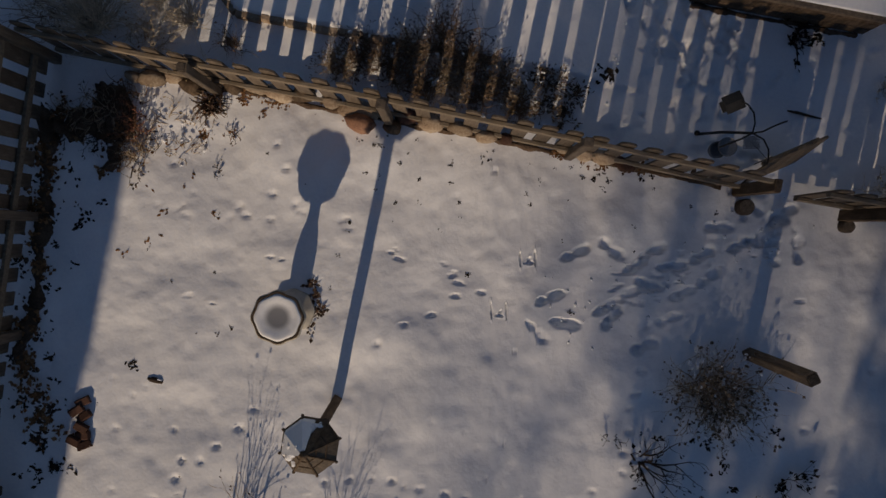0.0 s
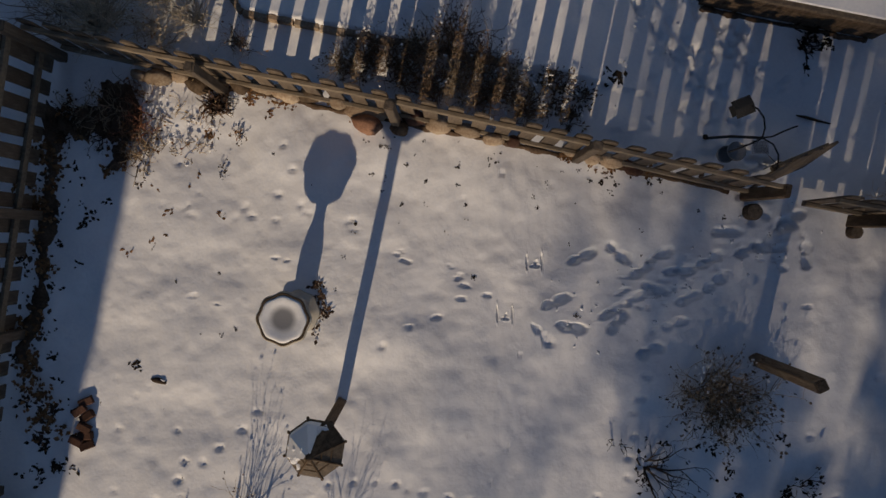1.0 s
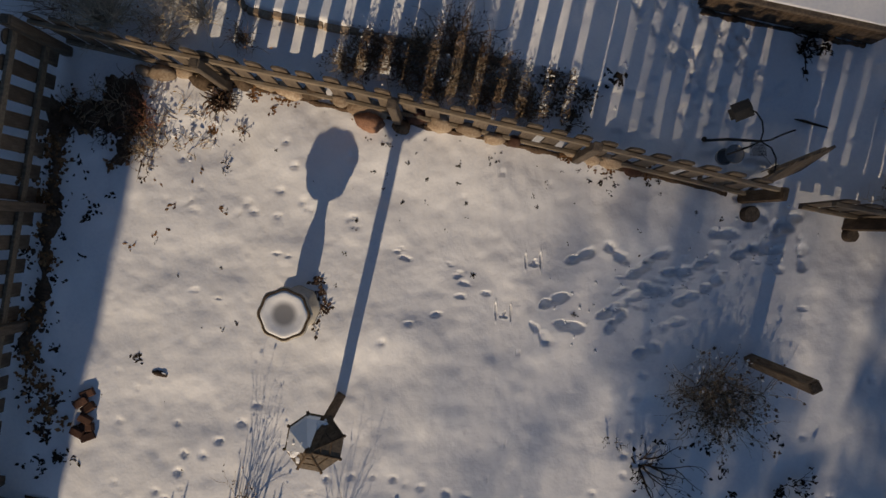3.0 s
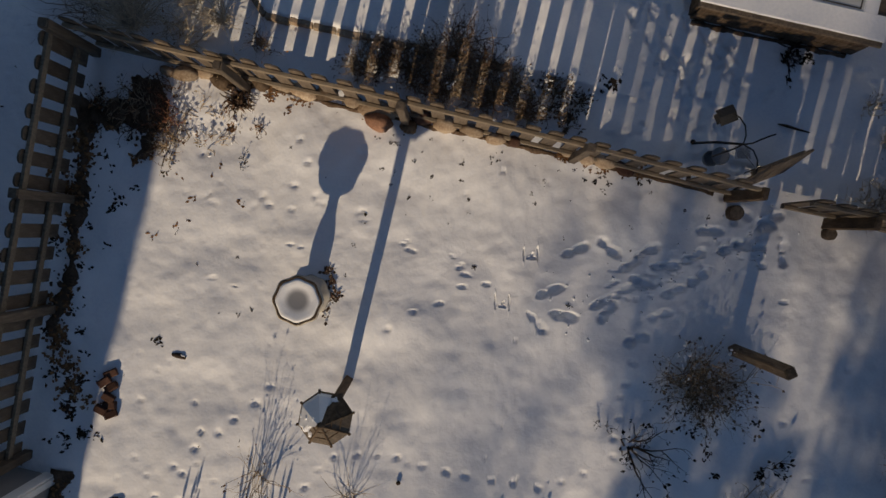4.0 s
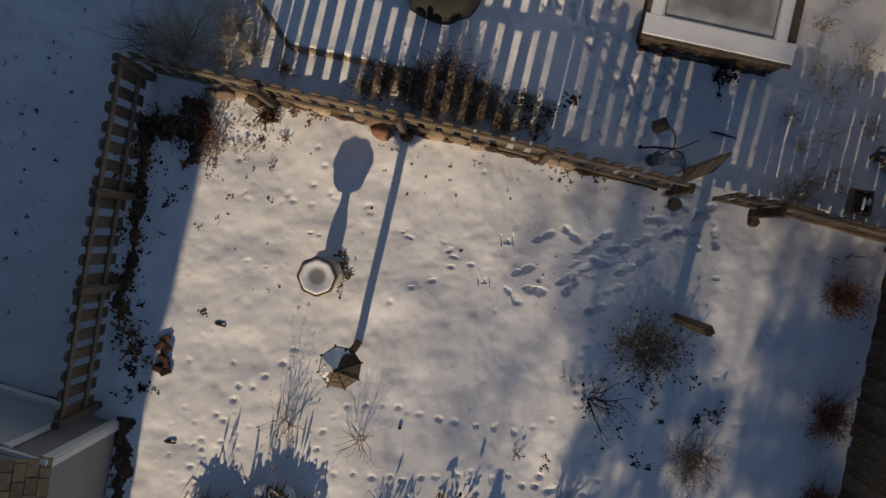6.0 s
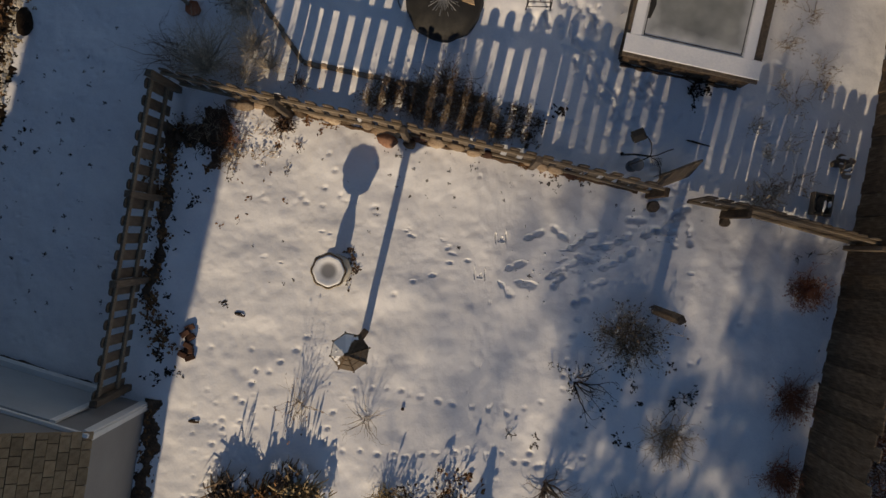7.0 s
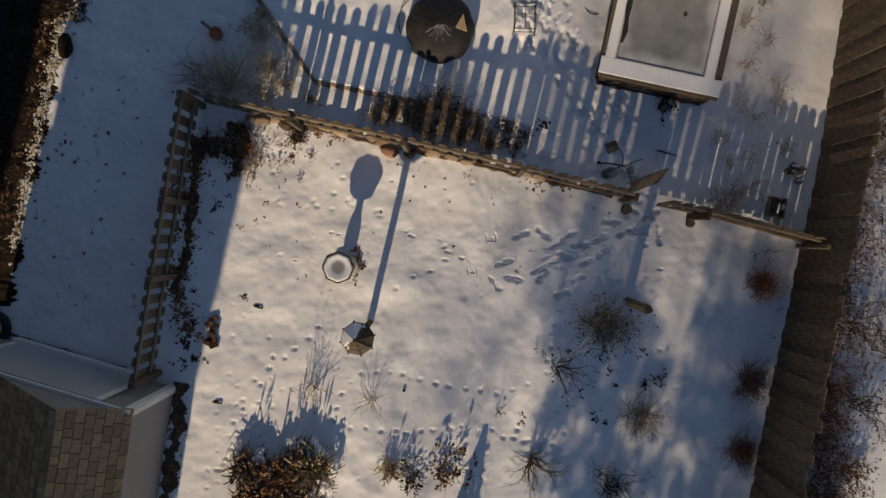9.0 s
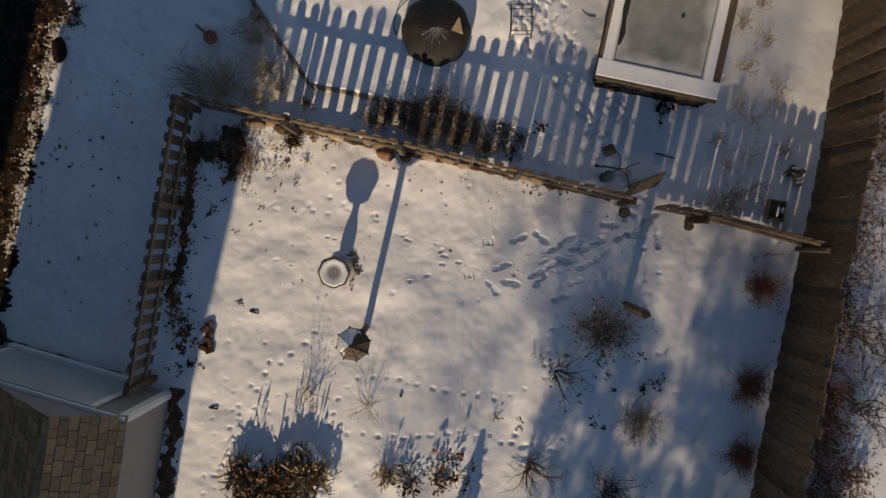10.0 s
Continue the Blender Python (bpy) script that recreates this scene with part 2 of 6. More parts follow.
# ---- mesh builders ----
class Shape:
    """Gathers corners and faces of one mesh."""

    def __init__(self):
        self.v, self.f = [], []

    def add(self, verts, faces):
        k = len(self.v)
        self.v += [tuple(p) for p in verts]
        self.f += [tuple(k + i for i in q) for q in faces]
        return self

    def tube(self, pts, radii, sides=5, cap=True):
        pts = [Vector(p) for p in pts]
        n = len(pts)
        vs, fs = [], []
        side = None
        for i, p in enumerate(pts):
            d = (pts[min(i + 1, n - 1)] - pts[max(i - 1, 0)]).normalized()
            if side is None:
                side = d.orthogonal().normalized()
            else:
                side = (side - d * side.dot(d))
                side = side.normalized() if side.length > 1e-6 else d.orthogonal().normalized()
            up = d.cross(side)
            for j in range(sides):
                a = 2 * math.pi * j / sides
                vs.append(p + (side * math.cos(a) + up * math.sin(a)) * radii[i])
        for i in range(n - 1):
            for j in range(sides):
                a, b = i * sides + j, i * sides + (j + 1) % sides
                fs.append((a, b, b + sides, a + sides))
        if cap:
            fs.append(tuple(range(sides - 1, -1, -1)))
            fs.append(tuple((n - 1) * sides + j for j in range(sides)))
        return self.add(vs, fs)

    def beam(self, p0, p1, w, h, up=(0, 0, 1), ch=0.006):
        """A board from p0 to p1: w across, h along up, with broken corners."""
        p0, p1 = Vector(p0), Vector(p1)
        d = (p1 - p0).normalized()
        up = Vector(up)
        side = d.cross(up).normalized()
        up = side.cross(d).normalized()
        a, b = w / 2, h / 2
        sec = [(a, -b + ch), (a, b - ch), (a - ch, b), (-a + ch, b), (-a, b - ch), (-a, -b + ch), (-a + ch, -b), (a - ch, -b)]
        vs = [p + side * x + up * y for p in (p0, p1) for x, y in sec]
        fs = [(i, (i + 1) % 8, 8 + (i + 1) % 8, 8 + i) for i in range(8)] + [tuple(range(7, -1, -1)), tuple(range(8, 16))]
        return self.add(vs, fs)

    def lathe(self, prof, sides=32, at=(0, 0, 0), lobes=0, amp=0.0, turn=0.0, cap=True):
        """A turned form: (radius, height) pairs; lobes: its outline is scalloped."""
        vs, fs = [], []
        for r, z in prof:
            for j in range(sides):
                a = 2 * math.pi * j / sides
                k = 1 + amp * math.cos(lobes * (a - turn)) if lobes else 1
                vs.append((at[0] + r * k * math.cos(a), at[1] + r * k * math.sin(a), at[2] + z))
        for i in range(len(prof) - 1):
            for j in range(sides):
                a, b = i * sides + j, i * sides + (j + 1) % sides
                fs.append((a, b, b + sides, a + sides))
        if cap:
            fs.append(tuple(range(sides - 1, -1, -1)))
            fs.append(tuple((len(prof) - 1) * sides + j for j in range(sides)))
        return self.add(vs, fs)

    def prism(self, outline, m, depth):
        """A flat outline (x, z) pushed out along y by depth, then placed by the matrix m."""
        n = len(outline)
        vs = [m @ Vector((x, y, z)) for y in (-depth / 2, depth / 2) for x, z in outline]
        fs = [tuple(range(n)), tuple(range(2 * n - 1, n - 1, -1))] + [((i + 1) % n, i, n + i, n + (i + 1) % n) for i in range(n)]
        return self.add(vs, fs)

    def lump(self, at, r, rnd, seg=9, rings=6, rough=0.22):
        """A weathered stone or clod."""
        ph = [rnd.uniform(0, 6.28) for _ in range(4)]
        vs, fs = [], []
        for i in range(rings + 1):
            th = math.pi * i / rings
            for j in range(seg):
                a = 2 * math.pi * j / seg
                k = 1 + rough * (math.sin(2 * a + ph[0]) * 0.5 + math.sin(3 * a + 2 * th + ph[1]) * 0.4 + math.sin(5 * a + ph[2] + 3 * th) * 0.25)
                vs.append((at[0] + r[0] * k * math.sin(th) * math.cos(a), at[1] + r[1] * k * math.sin(th) * math.sin(a), at[2] + r[2] * math.cos(th)))
        for i in range(rings):
            for j in range(seg):
                a, b = i * seg + j, i * seg + (j + 1) % seg
                fs.append((a, a + seg, b + seg, b))
        return self.add(vs, fs)

    def leaf(self, at, d, size, rnd, wide=0.5, flat=False):
        """A small curled leaf of two bent facets with a fold."""
        d = Vector(d).normalized()
        s = d.orthogonal()
        if flat:
            s = d.cross(Vector((rnd.gauss(0, .25), rnd.gauss(0, .25), 1))).normalized()
        else:
            s.rotate(Matrix.Rotation(rnd.uniform(0, 6.28), 3, d))
        up = d.cross(s)
        p = Vector(at)
        mid = p + d * size * 0.5 + up * size * 0.12
        tip = p + d * size - up * size * rnd.uniform(0, 0.2)
        w = s * size * wide * 0.5
        return self.add([p, mid + w, tip, mid - w, mid - up * size * 0.14], [(0, 1, 4), (1, 2, 4), (2, 3, 4), (3, 0, 4)])

    def mesh(self, name, smooth=False):
        me = bpy.data.meshes.new(name)
        me.from_pydata(self.v, [], self.f)
        me.validate()
        if smooth:
            me.shade_smooth()
        me.update()
        return me


def part(name, shape, mat, parent=None, label="", smooth=False):
    """Links a shape (or a mesh that pieces share) as one object under a thing or a part."""
    me = shape.mesh(name, smooth) if isinstance(shape, Shape) else shape
    if not me.materials:
        me.materials.append(mat)
    ob = new(name, me)
    ob.parent = parent
    if label:
        ob["label"] = label
    return ob


def thing(name, at, label, category, group="", kind="", rz=0.0):
    ob = new(name)
    ob.empty_display_size = 0.1
    ob.matrix_world = pose(*at, 0, 0, rz)
    return tagged(ob, label, category, group, kind)


def ragged_strip(name, label, category, mat, line, wide, seed, high=0.025, kind="structure", step=0.026):
    """A low bed of soil or leaves along a line, with uneven edges, lying on the snow."""
    rnd, s = random.Random(seed), Shape()
    rows = 0
    for (x0, y0), (x1, y1) in zip(line, line[1:]):
        a, b = Vector((x0, y0, 0)), Vector((x1, y1, 0))
        n = Vector((-(b - a).y, (b - a).x, 0)).normalized()
        count = max(2, round((b - a).length / step))
        for i in range(count):
            p = a.lerp(b, i / count)
            t = rows * 0.19
            l = wide * (0.75 + 0.35 * math.sin(t + seed) + 0.25 * math.sin(2.7 * t) + rnd.gauss(0, .09))
            r = wide * (0.75 + 0.35 * math.sin(0.8 * t + 2 * seed) + 0.25 * math.sin(3.1 * t + 1) + rnd.gauss(0, .09))
            for k, h in ((-max(r, .02), -0.015), (-max(r, .02) * 0.55, high * rnd.uniform(.5, 1)), (0.0, high * rnd.uniform(.7, 1.3)), (max(l, .02) * 0.55, high * rnd.uniform(.5, 1)), (max(l, .02), -0.015)):
                q = p + n * k
                s.v.append((q.x, q.y, gz(q.x, q.y) + h))
            rows += 1
    for i in range(rows - 1):
        for j in range(4):
            a = i * 5 + j
            s.f.append((a, a + 1, a + 6, a + 5))
    return tagged(part(name, s, mat, smooth=True), label, category, kind=kind)


# ---- ground: one snow sheet with drifts, prints and the raised patio ----
PATIO_EDGE = [(-3.6, 4.6), (-2.94, 3.51), (-2.05, 2.27), (-0.78, 2.05), (0.55, 1.8), (1.9, 1.5)]
PATIO_RISE = 0.10
# boot prints: place, heading in degrees, length, depth
BOOT_AT = [(1.32, -0.12, 26), (1.68, -0.08, -38), (1.06, -0.57, 18), (1.23, -0.82, -10), (0.94, -0.9, -47), (1.69, -0.76, 50), (2.06, -0.43, -21), (2.03, -1.05, 21), (2.76, 0.14, 0),
           (3.55, -0.08, -90), (2.09, -0.1, 29), (1.93, -0.24, 37), (2.3, -0.25, 9), (2.6, -0.14, 28), (2.66, -0.36, 41), (2.98, -0.03, 32), (3.16, 0.03, 28), (3.34, 0.18, 25),
           (3.4, 0.28, 28), (2.4, -0.52, 28), (1.65, -0.66, 27), (2.26, -0.78, 18), (1.84, -0.54, 30)]
BOOTS = [(x, y, d, 0.29, 0.055 if i not in (4, 21, 22) else 0.026) for i, (x, y, d) in enumerate(BOOT_AT)]
r0 = random.Random(21)
for i in range(46):                                     # broken snow along the path to the gate
    k = r0.random()
    BOOTS.append((1.8 + 1.6 * k + r0.gauss(0, .14), -0.6 + 0.85 * k + r0.gauss(0, .12), r0.uniform(0, 180), r0.uniform(.05, .15), r0.uniform(.008, .022)))
for i in range(110):                                    # trampled snow on the patio, towards the gate
    k = r0.random()
    BOOTS.append((1.4 + 1.6 * k ** 1.3 + r0.uniform(-.5, .5), 3.9 - 2.6 * k + r0.uniform(-.3, .3), r0.uniform(-130, -40), r0.uniform(.14, .3), r0.uniform(.02, .05)))
for i in range(14):                                     # the way through the gate
    BOOTS.append((3.2 + r0.uniform(-.3, .25), 0.3 + r0.uniform(-.5, .55), r0.uniform(0, 180), r0.uniform(.2, .3), r0.uniform(.02, .04)))
# paw trails over the lawn
TRAILS = [[(-1.18, -2.43), (-0.72, -2.38), (-0.25, -2.48), (0.24, -2.57), (0.74, -2.65), (1.02, -2.66), (1.47, -2.51), (1.65, -2.37)],
          [(-1.66, -3.21), (-1.3, -3.29), (-0.84, -3.36), (-0.21, -3.33), (0.49, -3.23), (0.95, -3.31), (1.5, -3.47), (2.0, -3.6)],
          [(-1.36, -2.6), (-1.49, -2.74), (-1.56, -2.97), (-1.64, -3.14)],
          [(-1.87, -1.72), (-2.24, -2.08), (-2.68, -2.37), (-2.92, -2.56), (-2.66, -2.78), (-3.07, -3.07), (-3.25, -3.26), (-3.15, -3.53), (-3.37, -3.9), (-3.62, -4.23)],
          [(-2.73, -1.91), (-2.63, -2.21), (-2.6, -2.47)], [(2.0, -2.9), (2.1, -3.3), (2.0, -3.6), (2.2, -3.8)], [(2.0, -1.1), (1.85, -1.7), (1.8, -2.3), (1.72, -2.6)], [(1.4, -3.3), (1.75, -3.5), (2.1, -3.4)]]
PAWS = []
for line in TRAILS:
    for (x0, y0), (x1, y1) in zip(line, line[1:]):
        n = max(1, round(math.hypot(x1 - x0, y1 - y0) / 0.22))
        for i in range(n):
            k = i / n
            PAWS.append((x0 + (x1 - x0) * k + r0.uniform(-.035, .035), y0 + (y1 - y0) * k + r0.uniform(-.04, .04), r0.uniform(-30, 10), r0.uniform(.07, .105), r0.uniform(.022, .04)))
for x, y in [(-2.59, 0.3), (-2.0, 0.3), (-1.44, 0.33), (-0.97, 0.17), (-0.46, -0.14), (0.13, -0.38)]:    # rabbit prints in threes
    for dx, dy in ((-.05, .03), (.0, -.03), (.05, -.045), (-.02, .06)):
        PAWS.append((x + dx, y + dy, r0.uniform(-60, -30), .06, .022))
for x, y in [(-1.65, 0.96), (-1.56, 0.72), (-1.7, 0.48), (-1.72, 0.22), (0.13, -0.55), (0.38, -0.51), (-0.12, -0.74), (-0.39, -0.83), (-0.65, -1.03), (3.58, -0.6), (4.3, -1.3), (3.6, -1.9), (3.9, -2.5)]:
    PAWS.append((x, y, r0.uniform(-30, 20), r0.uniform(.07, .1), .028))
for i in range(46):                                     # single small dimples all over
    PAWS.append((r0.uniform(-3.6, 1.2), r0.uniform(-4.2, 0.9), r0.uniform(-60, 60), r0.uniform(.04, .075), r0.uniform(.01, .022)))
for i in range(40):
    PAWS.append((r0.uniform(-3.7, -2.6), r0.uniform(-4.4, -2.4), r0.uniform(-60, 60), r0.uniform(.04, .08), r0.uniform(.012, .025)))
for i in range(170):                                    # faint dimples over the shaded side lawn
    PAWS.append((r0.uniform(-6.7, -4.7), r0.uniform(-2.0, 3.2), r0.uniform(-60, 60), r0.uniform(.04, .09), r0.uniform(.006, .016)))
for i in range(110):
    PAWS.append((r0.uniform(1.6, 4.8), r0.uniform(0.7, 2.6), r0.uniform(-90, 90), r0.uniform(.06, .16), r0.uniform(.012, .03)))
# the marks of two small landing skids, and soft dips
DENTS = []
for x, y in ((0.85, -0.17), (0.56, -0.70)):
    DENTS += [(x - 0.075, y, 92, 0.15, 0.018, 0.035), (x + 0.075, y, 92, 0.15, 0.018, 0.035), (x, y - 0.045, 0, 0.09, 0.035, 0.03), (x + 0.01, y - 0.01, 60, 0.05, 0.03, 0.03)]


NOISE = {}


def smooth_noise(x, y, cell, seed):
    """Soft value noise on numpy arrays."""
    if seed not in NOISE:
        NOISE[seed] = np.random.RandomState(seed).rand(257, 257)
    tab = NOISE[seed]
    gx, gy = x / cell, y / cell
    ix, iy = np.floor(gx).astype(int), np.floor(gy).astype(int)
    fx, fy = gx - ix, gy - iy
    fx, fy = fx * fx * fx * (fx * (6 * fx - 15) + 10), fy * fy * fy * (fy * (6 * fy - 15) + 10)
    a, b = tab[ix % 257, iy % 257], tab[(ix + 1) % 257, iy % 257]
    c, d = tab[ix % 257, (iy + 1) % 257], tab[(ix + 1) % 257, (iy + 1) % 257]
    return (a * (1 - fx) + b * fx) * (1 - fy) + (c * (1 - fx) + d * fx) * fy - 0.5


def base_height(x, y):
    near = np.exp(-((x / 9) ** 4) - ((y / 8) ** 4))
    z = (smooth_noise(x + 50, y + 50, 0.85, 3) * 0.065 + smooth_noise(x + 50, y + 50, 0.38, 5) * 0.05 + smooth_noise(x + 50, y + 50, 0.13, 7) * 0.012 + smooth_noise(x + 50, y + 50, 0.065, 9) * 0.006) * near
    ex = np.array([p[0] for p in PATIO_EDGE])
    ey = np.array([p[1] for p in PATIO_EDGE])
    edge = np.interp(x, ex, ey)
    fade = np.clip((2.2 - x) / 1.2, 0, 1) * np.clip((x + 3.7) / 0.3, 0, 1)
    step = np.clip((y - edge + 0.01) / 0.025, 0, 1)
    return z + PATIO_RISE * step * fade * np.clip((7 - y) / 1.5, 0, 1)


def press(z, x, y, cx, cy, ang, length, width, depth, rim=0.12):
    """An oval pressed into the snow, with a raised rim."""
    c, s = math.cos(ang), math.sin(ang)
    m = (abs(x - cx) < length) & (abs(y - cy) < length)
    u, v = (x[m] - cx) * c + (y[m] - cy) * s, -(x[m] - cx) * s + (y[m] - cy) * c
    q = np.sqrt((u / (length / 2)) ** 2 + (v / (width / 2)) ** 2)
    q = q * (1 + 0.5 * smooth_noise(x[m] + 50, y[m] + 50, 0.07, 11))
    z[m] += -depth * np.clip((1.15 - q) / 0.3, 0, 1) + depth * rim * np.exp(-((q - 1.35) / 0.25) ** 2)


def build_ground():
    def axis(a, b, step, far):
        core = np.arange(a, b + step / 2, step)
        grow = step * 1.35 ** np.arange(1, 40)
        out = np.cumsum(grow)
        out = out[out < far]
        return np.concatenate([a - out[::-1], core, b + out])
    xs, ys = axis(-7.6, 7.9, 0.026, 400), axis(-4.9, 4.4, 0.026, 400)
    xs = np.unique(np.concatenate([xs, np.arange(0.44, 0.98, 0.0065)]).round(4))
    ys = np.unique(np.concatenate([ys, np.arange(-0.82, -0.04, 0.013)]).round(4))
    x, y = np.meshgrid(xs, ys)
    z = base_height(x, y)
    for cx, cy, deg, length, depth in BOOTS:
        a = radians(deg)
        dx, dy = math.cos(a) * length, math.sin(a) * length
        press(z, x, y, cx + dx * 0.2, cy + dy * 0.2, a, length * 0.58, length * 0.33, depth, 0.04)
        press(z, x, y, cx - dx * 0.26, cy - dy * 0.26, a, length * 0.42, length * 0.28, depth * 1.1, 0.04)
    for cx, cy, deg, r, depth in PAWS:
        press(z, x, y, cx, cy, radians(deg), r, r * 0.65, depth * 0.8, 0.06)
    for cx, cy, deg, length, width, depth in DENTS:
        press(z, x, y, cx, cy, radians(deg), length, width, depth, 0.15)
    nx, ny = len(xs), len(ys)
    i = np.arange(nx * ny).reshape(ny, nx)
    q = np.stack([i[:-1, :-1], i[:-1, 1:], i[1:, 1:], i[1:, :-1]], -1).reshape(-1, 4)
    me = bpy.data.meshes.new("ground")
    me.vertices.add(nx * ny)
    me.vertices.foreach_set("co", np.stack([x, y, z], -1).ravel())
    me.loops.add(q.size)
    me.loops.foreach_set("vertex_index", q.ravel())
    me.polygons.add(len(q))
    me.polygons.foreach_set("loop_start", np.arange(len(q)) * 4)
    me.update(calc_edges=True)
    me.shade_smooth()
    me.materials.append(SNOW)
    return tagged(new("ground", me), "trampled and wind-smoothed snow over the whole back yard", "snow ground", kind="structure")


def gz(x, y):
    return float(base_height(np.array([float(x)]), np.array([float(y)]))[0])


build_ground()


# ---- picket fences ----
PICKET_W, PICKET_T = 0.14, 0.019


def picket_mesh(height, name="picket"):
    w = PICKET_W / 2
    out = [(-w, 0), (w, 0), (w, height - 0.05), (w * 0.72, height - 0.018), (w * 0.3, height), (-w * 0.3, height), (-w * 0.72, height - 0.018), (-w, height - 0.05)]
    me = Shape().prism(out, Matrix.Identity(4), PICKET_T).mesh(name)
    me.materials.append(WOOD)
    return me


PICKET = picket_mesh(1.02)
MID_PICKET = picket_mesh(0.98)
SHORT_PICKET = picket_mesh(0.97)
GATE_PICKET = picket_mesh(0.86)
EAST_PICKET = picket_mesh(0.93)


def picket_fence(label, pts, posts, outward, height=1.08, gap=0.092, me=PICKET, rails=(0.2, 0.86), back=0.0, centres=(), stout=0.068):
    """A run along pts; posts and rails inside, pickets on the outward side."""
    rnd = random.Random(int(abs(pts[0][0]) * 100))
    root = thing("picket_fence", (*pts[0], 0), label, "fence")
    inv = root.matrix_world.inverted()
    o = Vector((*outward, 0)).normalized()
    run = 0.0
    for px, py in posts:
        s = Shape()
        top = height + 0.06
        head = Vector((px, py, 0)) + o * back * 1.2
        s.beam((px, py, -0.15), (head.x + rnd.uniform(-.01, .01), head.y, top), stout, stout, o, 0.008)
        s.beam((head.x, head.y, top), (head.x, head.y, top + 0.02), stout - 0.016, stout - 0.016, o, 0.01)
        part("post", s, WOOD, root).matrix_parent_inverse = inv
    for k in range(len(pts) - 1):
        a, b = Vector((*pts[k], 0)), Vector((*pts[k + 1], 0))
        d = (b - a).normalized()
        n = Vector((-d.y, d.x, 0))
        if n.dot(o) < 0:
            n = -n
        for z in rails:
            g = 0.07 + back
            s = Shape().beam(a + n * g + Vector((0, 0, z + rnd.uniform(-.008, .008))), b + n * g + Vector((0, 0, z + rnd.uniform(-.008, .008))), 0.036, 0.088, (0, 0, 1), 0.004)
            part("rail", s, RAIL, root).matrix_parent_inverse = inv
        length, step = (b - a).length, PICKET_W + gap
        count = max(1, round(length / step))
        along = [c - run for c in centres if run <= c < run + length] if centres else [length * (i + 0.5) / count for i in range(count)]
        run += length
        for c in along:
            p = a + d * c + n * (0.102 + back + rnd.uniform(0, 0.004))
            ang = math.degrees(math.atan2(d.y, d.x))
            ob = part("picket", me, WOOD, root)
            ob.matrix_basis = inv @ pose(p.x, p.y, 0.05 + rnd.uniform(-.012, .012), 0, rnd.uniform(-1.0, 1.0), ang)
    return root


picket_fence("weathered wooden picket fence with inside rails beside the shaded lawn",
             [(-3.84, 1.82), (-4.07, 0.25), (-4.24, -0.93), (-4.46, -2.55)], [(-3.86, 1.82), (-4.09, 0.25), (-4.26, -0.93), (-4.48, -2.5)], (-1, 0.1), height=1.09, me=SHORT_PICKET, rails=(0.34, 0.91), stout=0.095, back=-0.025)
picket_fence("weathered wooden picket fence with stones along its foot",
             [(-3.8, 1.812), (-2.695, 1.59), (-0.965, 1.275), (1.065, 0.86), (2.93, 0.46)], [(-2.24, 1.49), (-0.53, 1.18), (1.25, 0.85)], (0.2, 1), height=1.05, me=MID_PICKET, rails=(0.14, 0.85), stout=0.082,
             centres=[1.465 - 0.2343 * k for k in range(7)] + [1.628] + [2.505 + 0.231 * k for k in range(-3, 20)])
picket_fence("short weathered picket fence run beyond the gate",
             [(3.44, 0.35), (4.03, 0.25), (4.83, 0.06), (5.78, -0.17)], [(5.75, -0.17)], (0.2, 1), height=0.97, me=EAST_PICKET, rails=(0.16, 0.8), centres=[0.1, 0.31, 0.52] + [0.69 + 0.158 * k for k in range(11)])


def garden_gate():
    root = thing("garden_gate", (2.93, 0.57, 0), "narrow weathered picket gate standing open", "gate", rz=23)
    root.matrix_world = pose(2.93, 0.57, 0, -11, 0, 23)
    for z in (0.25, 0.74):
        part("rail", Shape().beam((0.02, 0, z), (0.56, 0, z), 0.03, 0.085), RAIL, root)
    part("brace", Shape().beam((0.04, 0.0, 0.3), (0.54, 0.0, 0.7), 0.025, 0.07), WOOD, root)
    for i in range(4):
        part("picket", GATE_PICKET, WOOD, root).matrix_basis = pose(0.085 + i * 0.147, -0.027, 0.06, 0, 0, 0)
    for z in (0.25, 0.74):
        part("hinge", Shape().beam((-0.05, 0.022, z), (0.12, 0.022, z), 0.006, 0.03, (0, 0, 1), 0.001), IRON, root, "black iron strap hinge")


garden_gate()


def gate_post(x, y):
    root = thing("gate_post", (x, y, 0), "broad weathered board post beside the gate", "post", "posts beside the gate")
    part("shaft", Shape().beam((0, 0, -0.15), (0.03, -0.02, 0.93), 0.12, 0.06, (0.98, -0.2, 0), 0.008), DARKWOOD, root)
    part("cap", Shape().beam((0.03, -0.02, 0.93), (0.03, -0.02, 0.95), 0.1, 0.045, (0.98, -0.2, 0), 0.01), DARKWOOD, root)


gate_post(2.92, 0.51)
gate_post(4.0, 0.26)


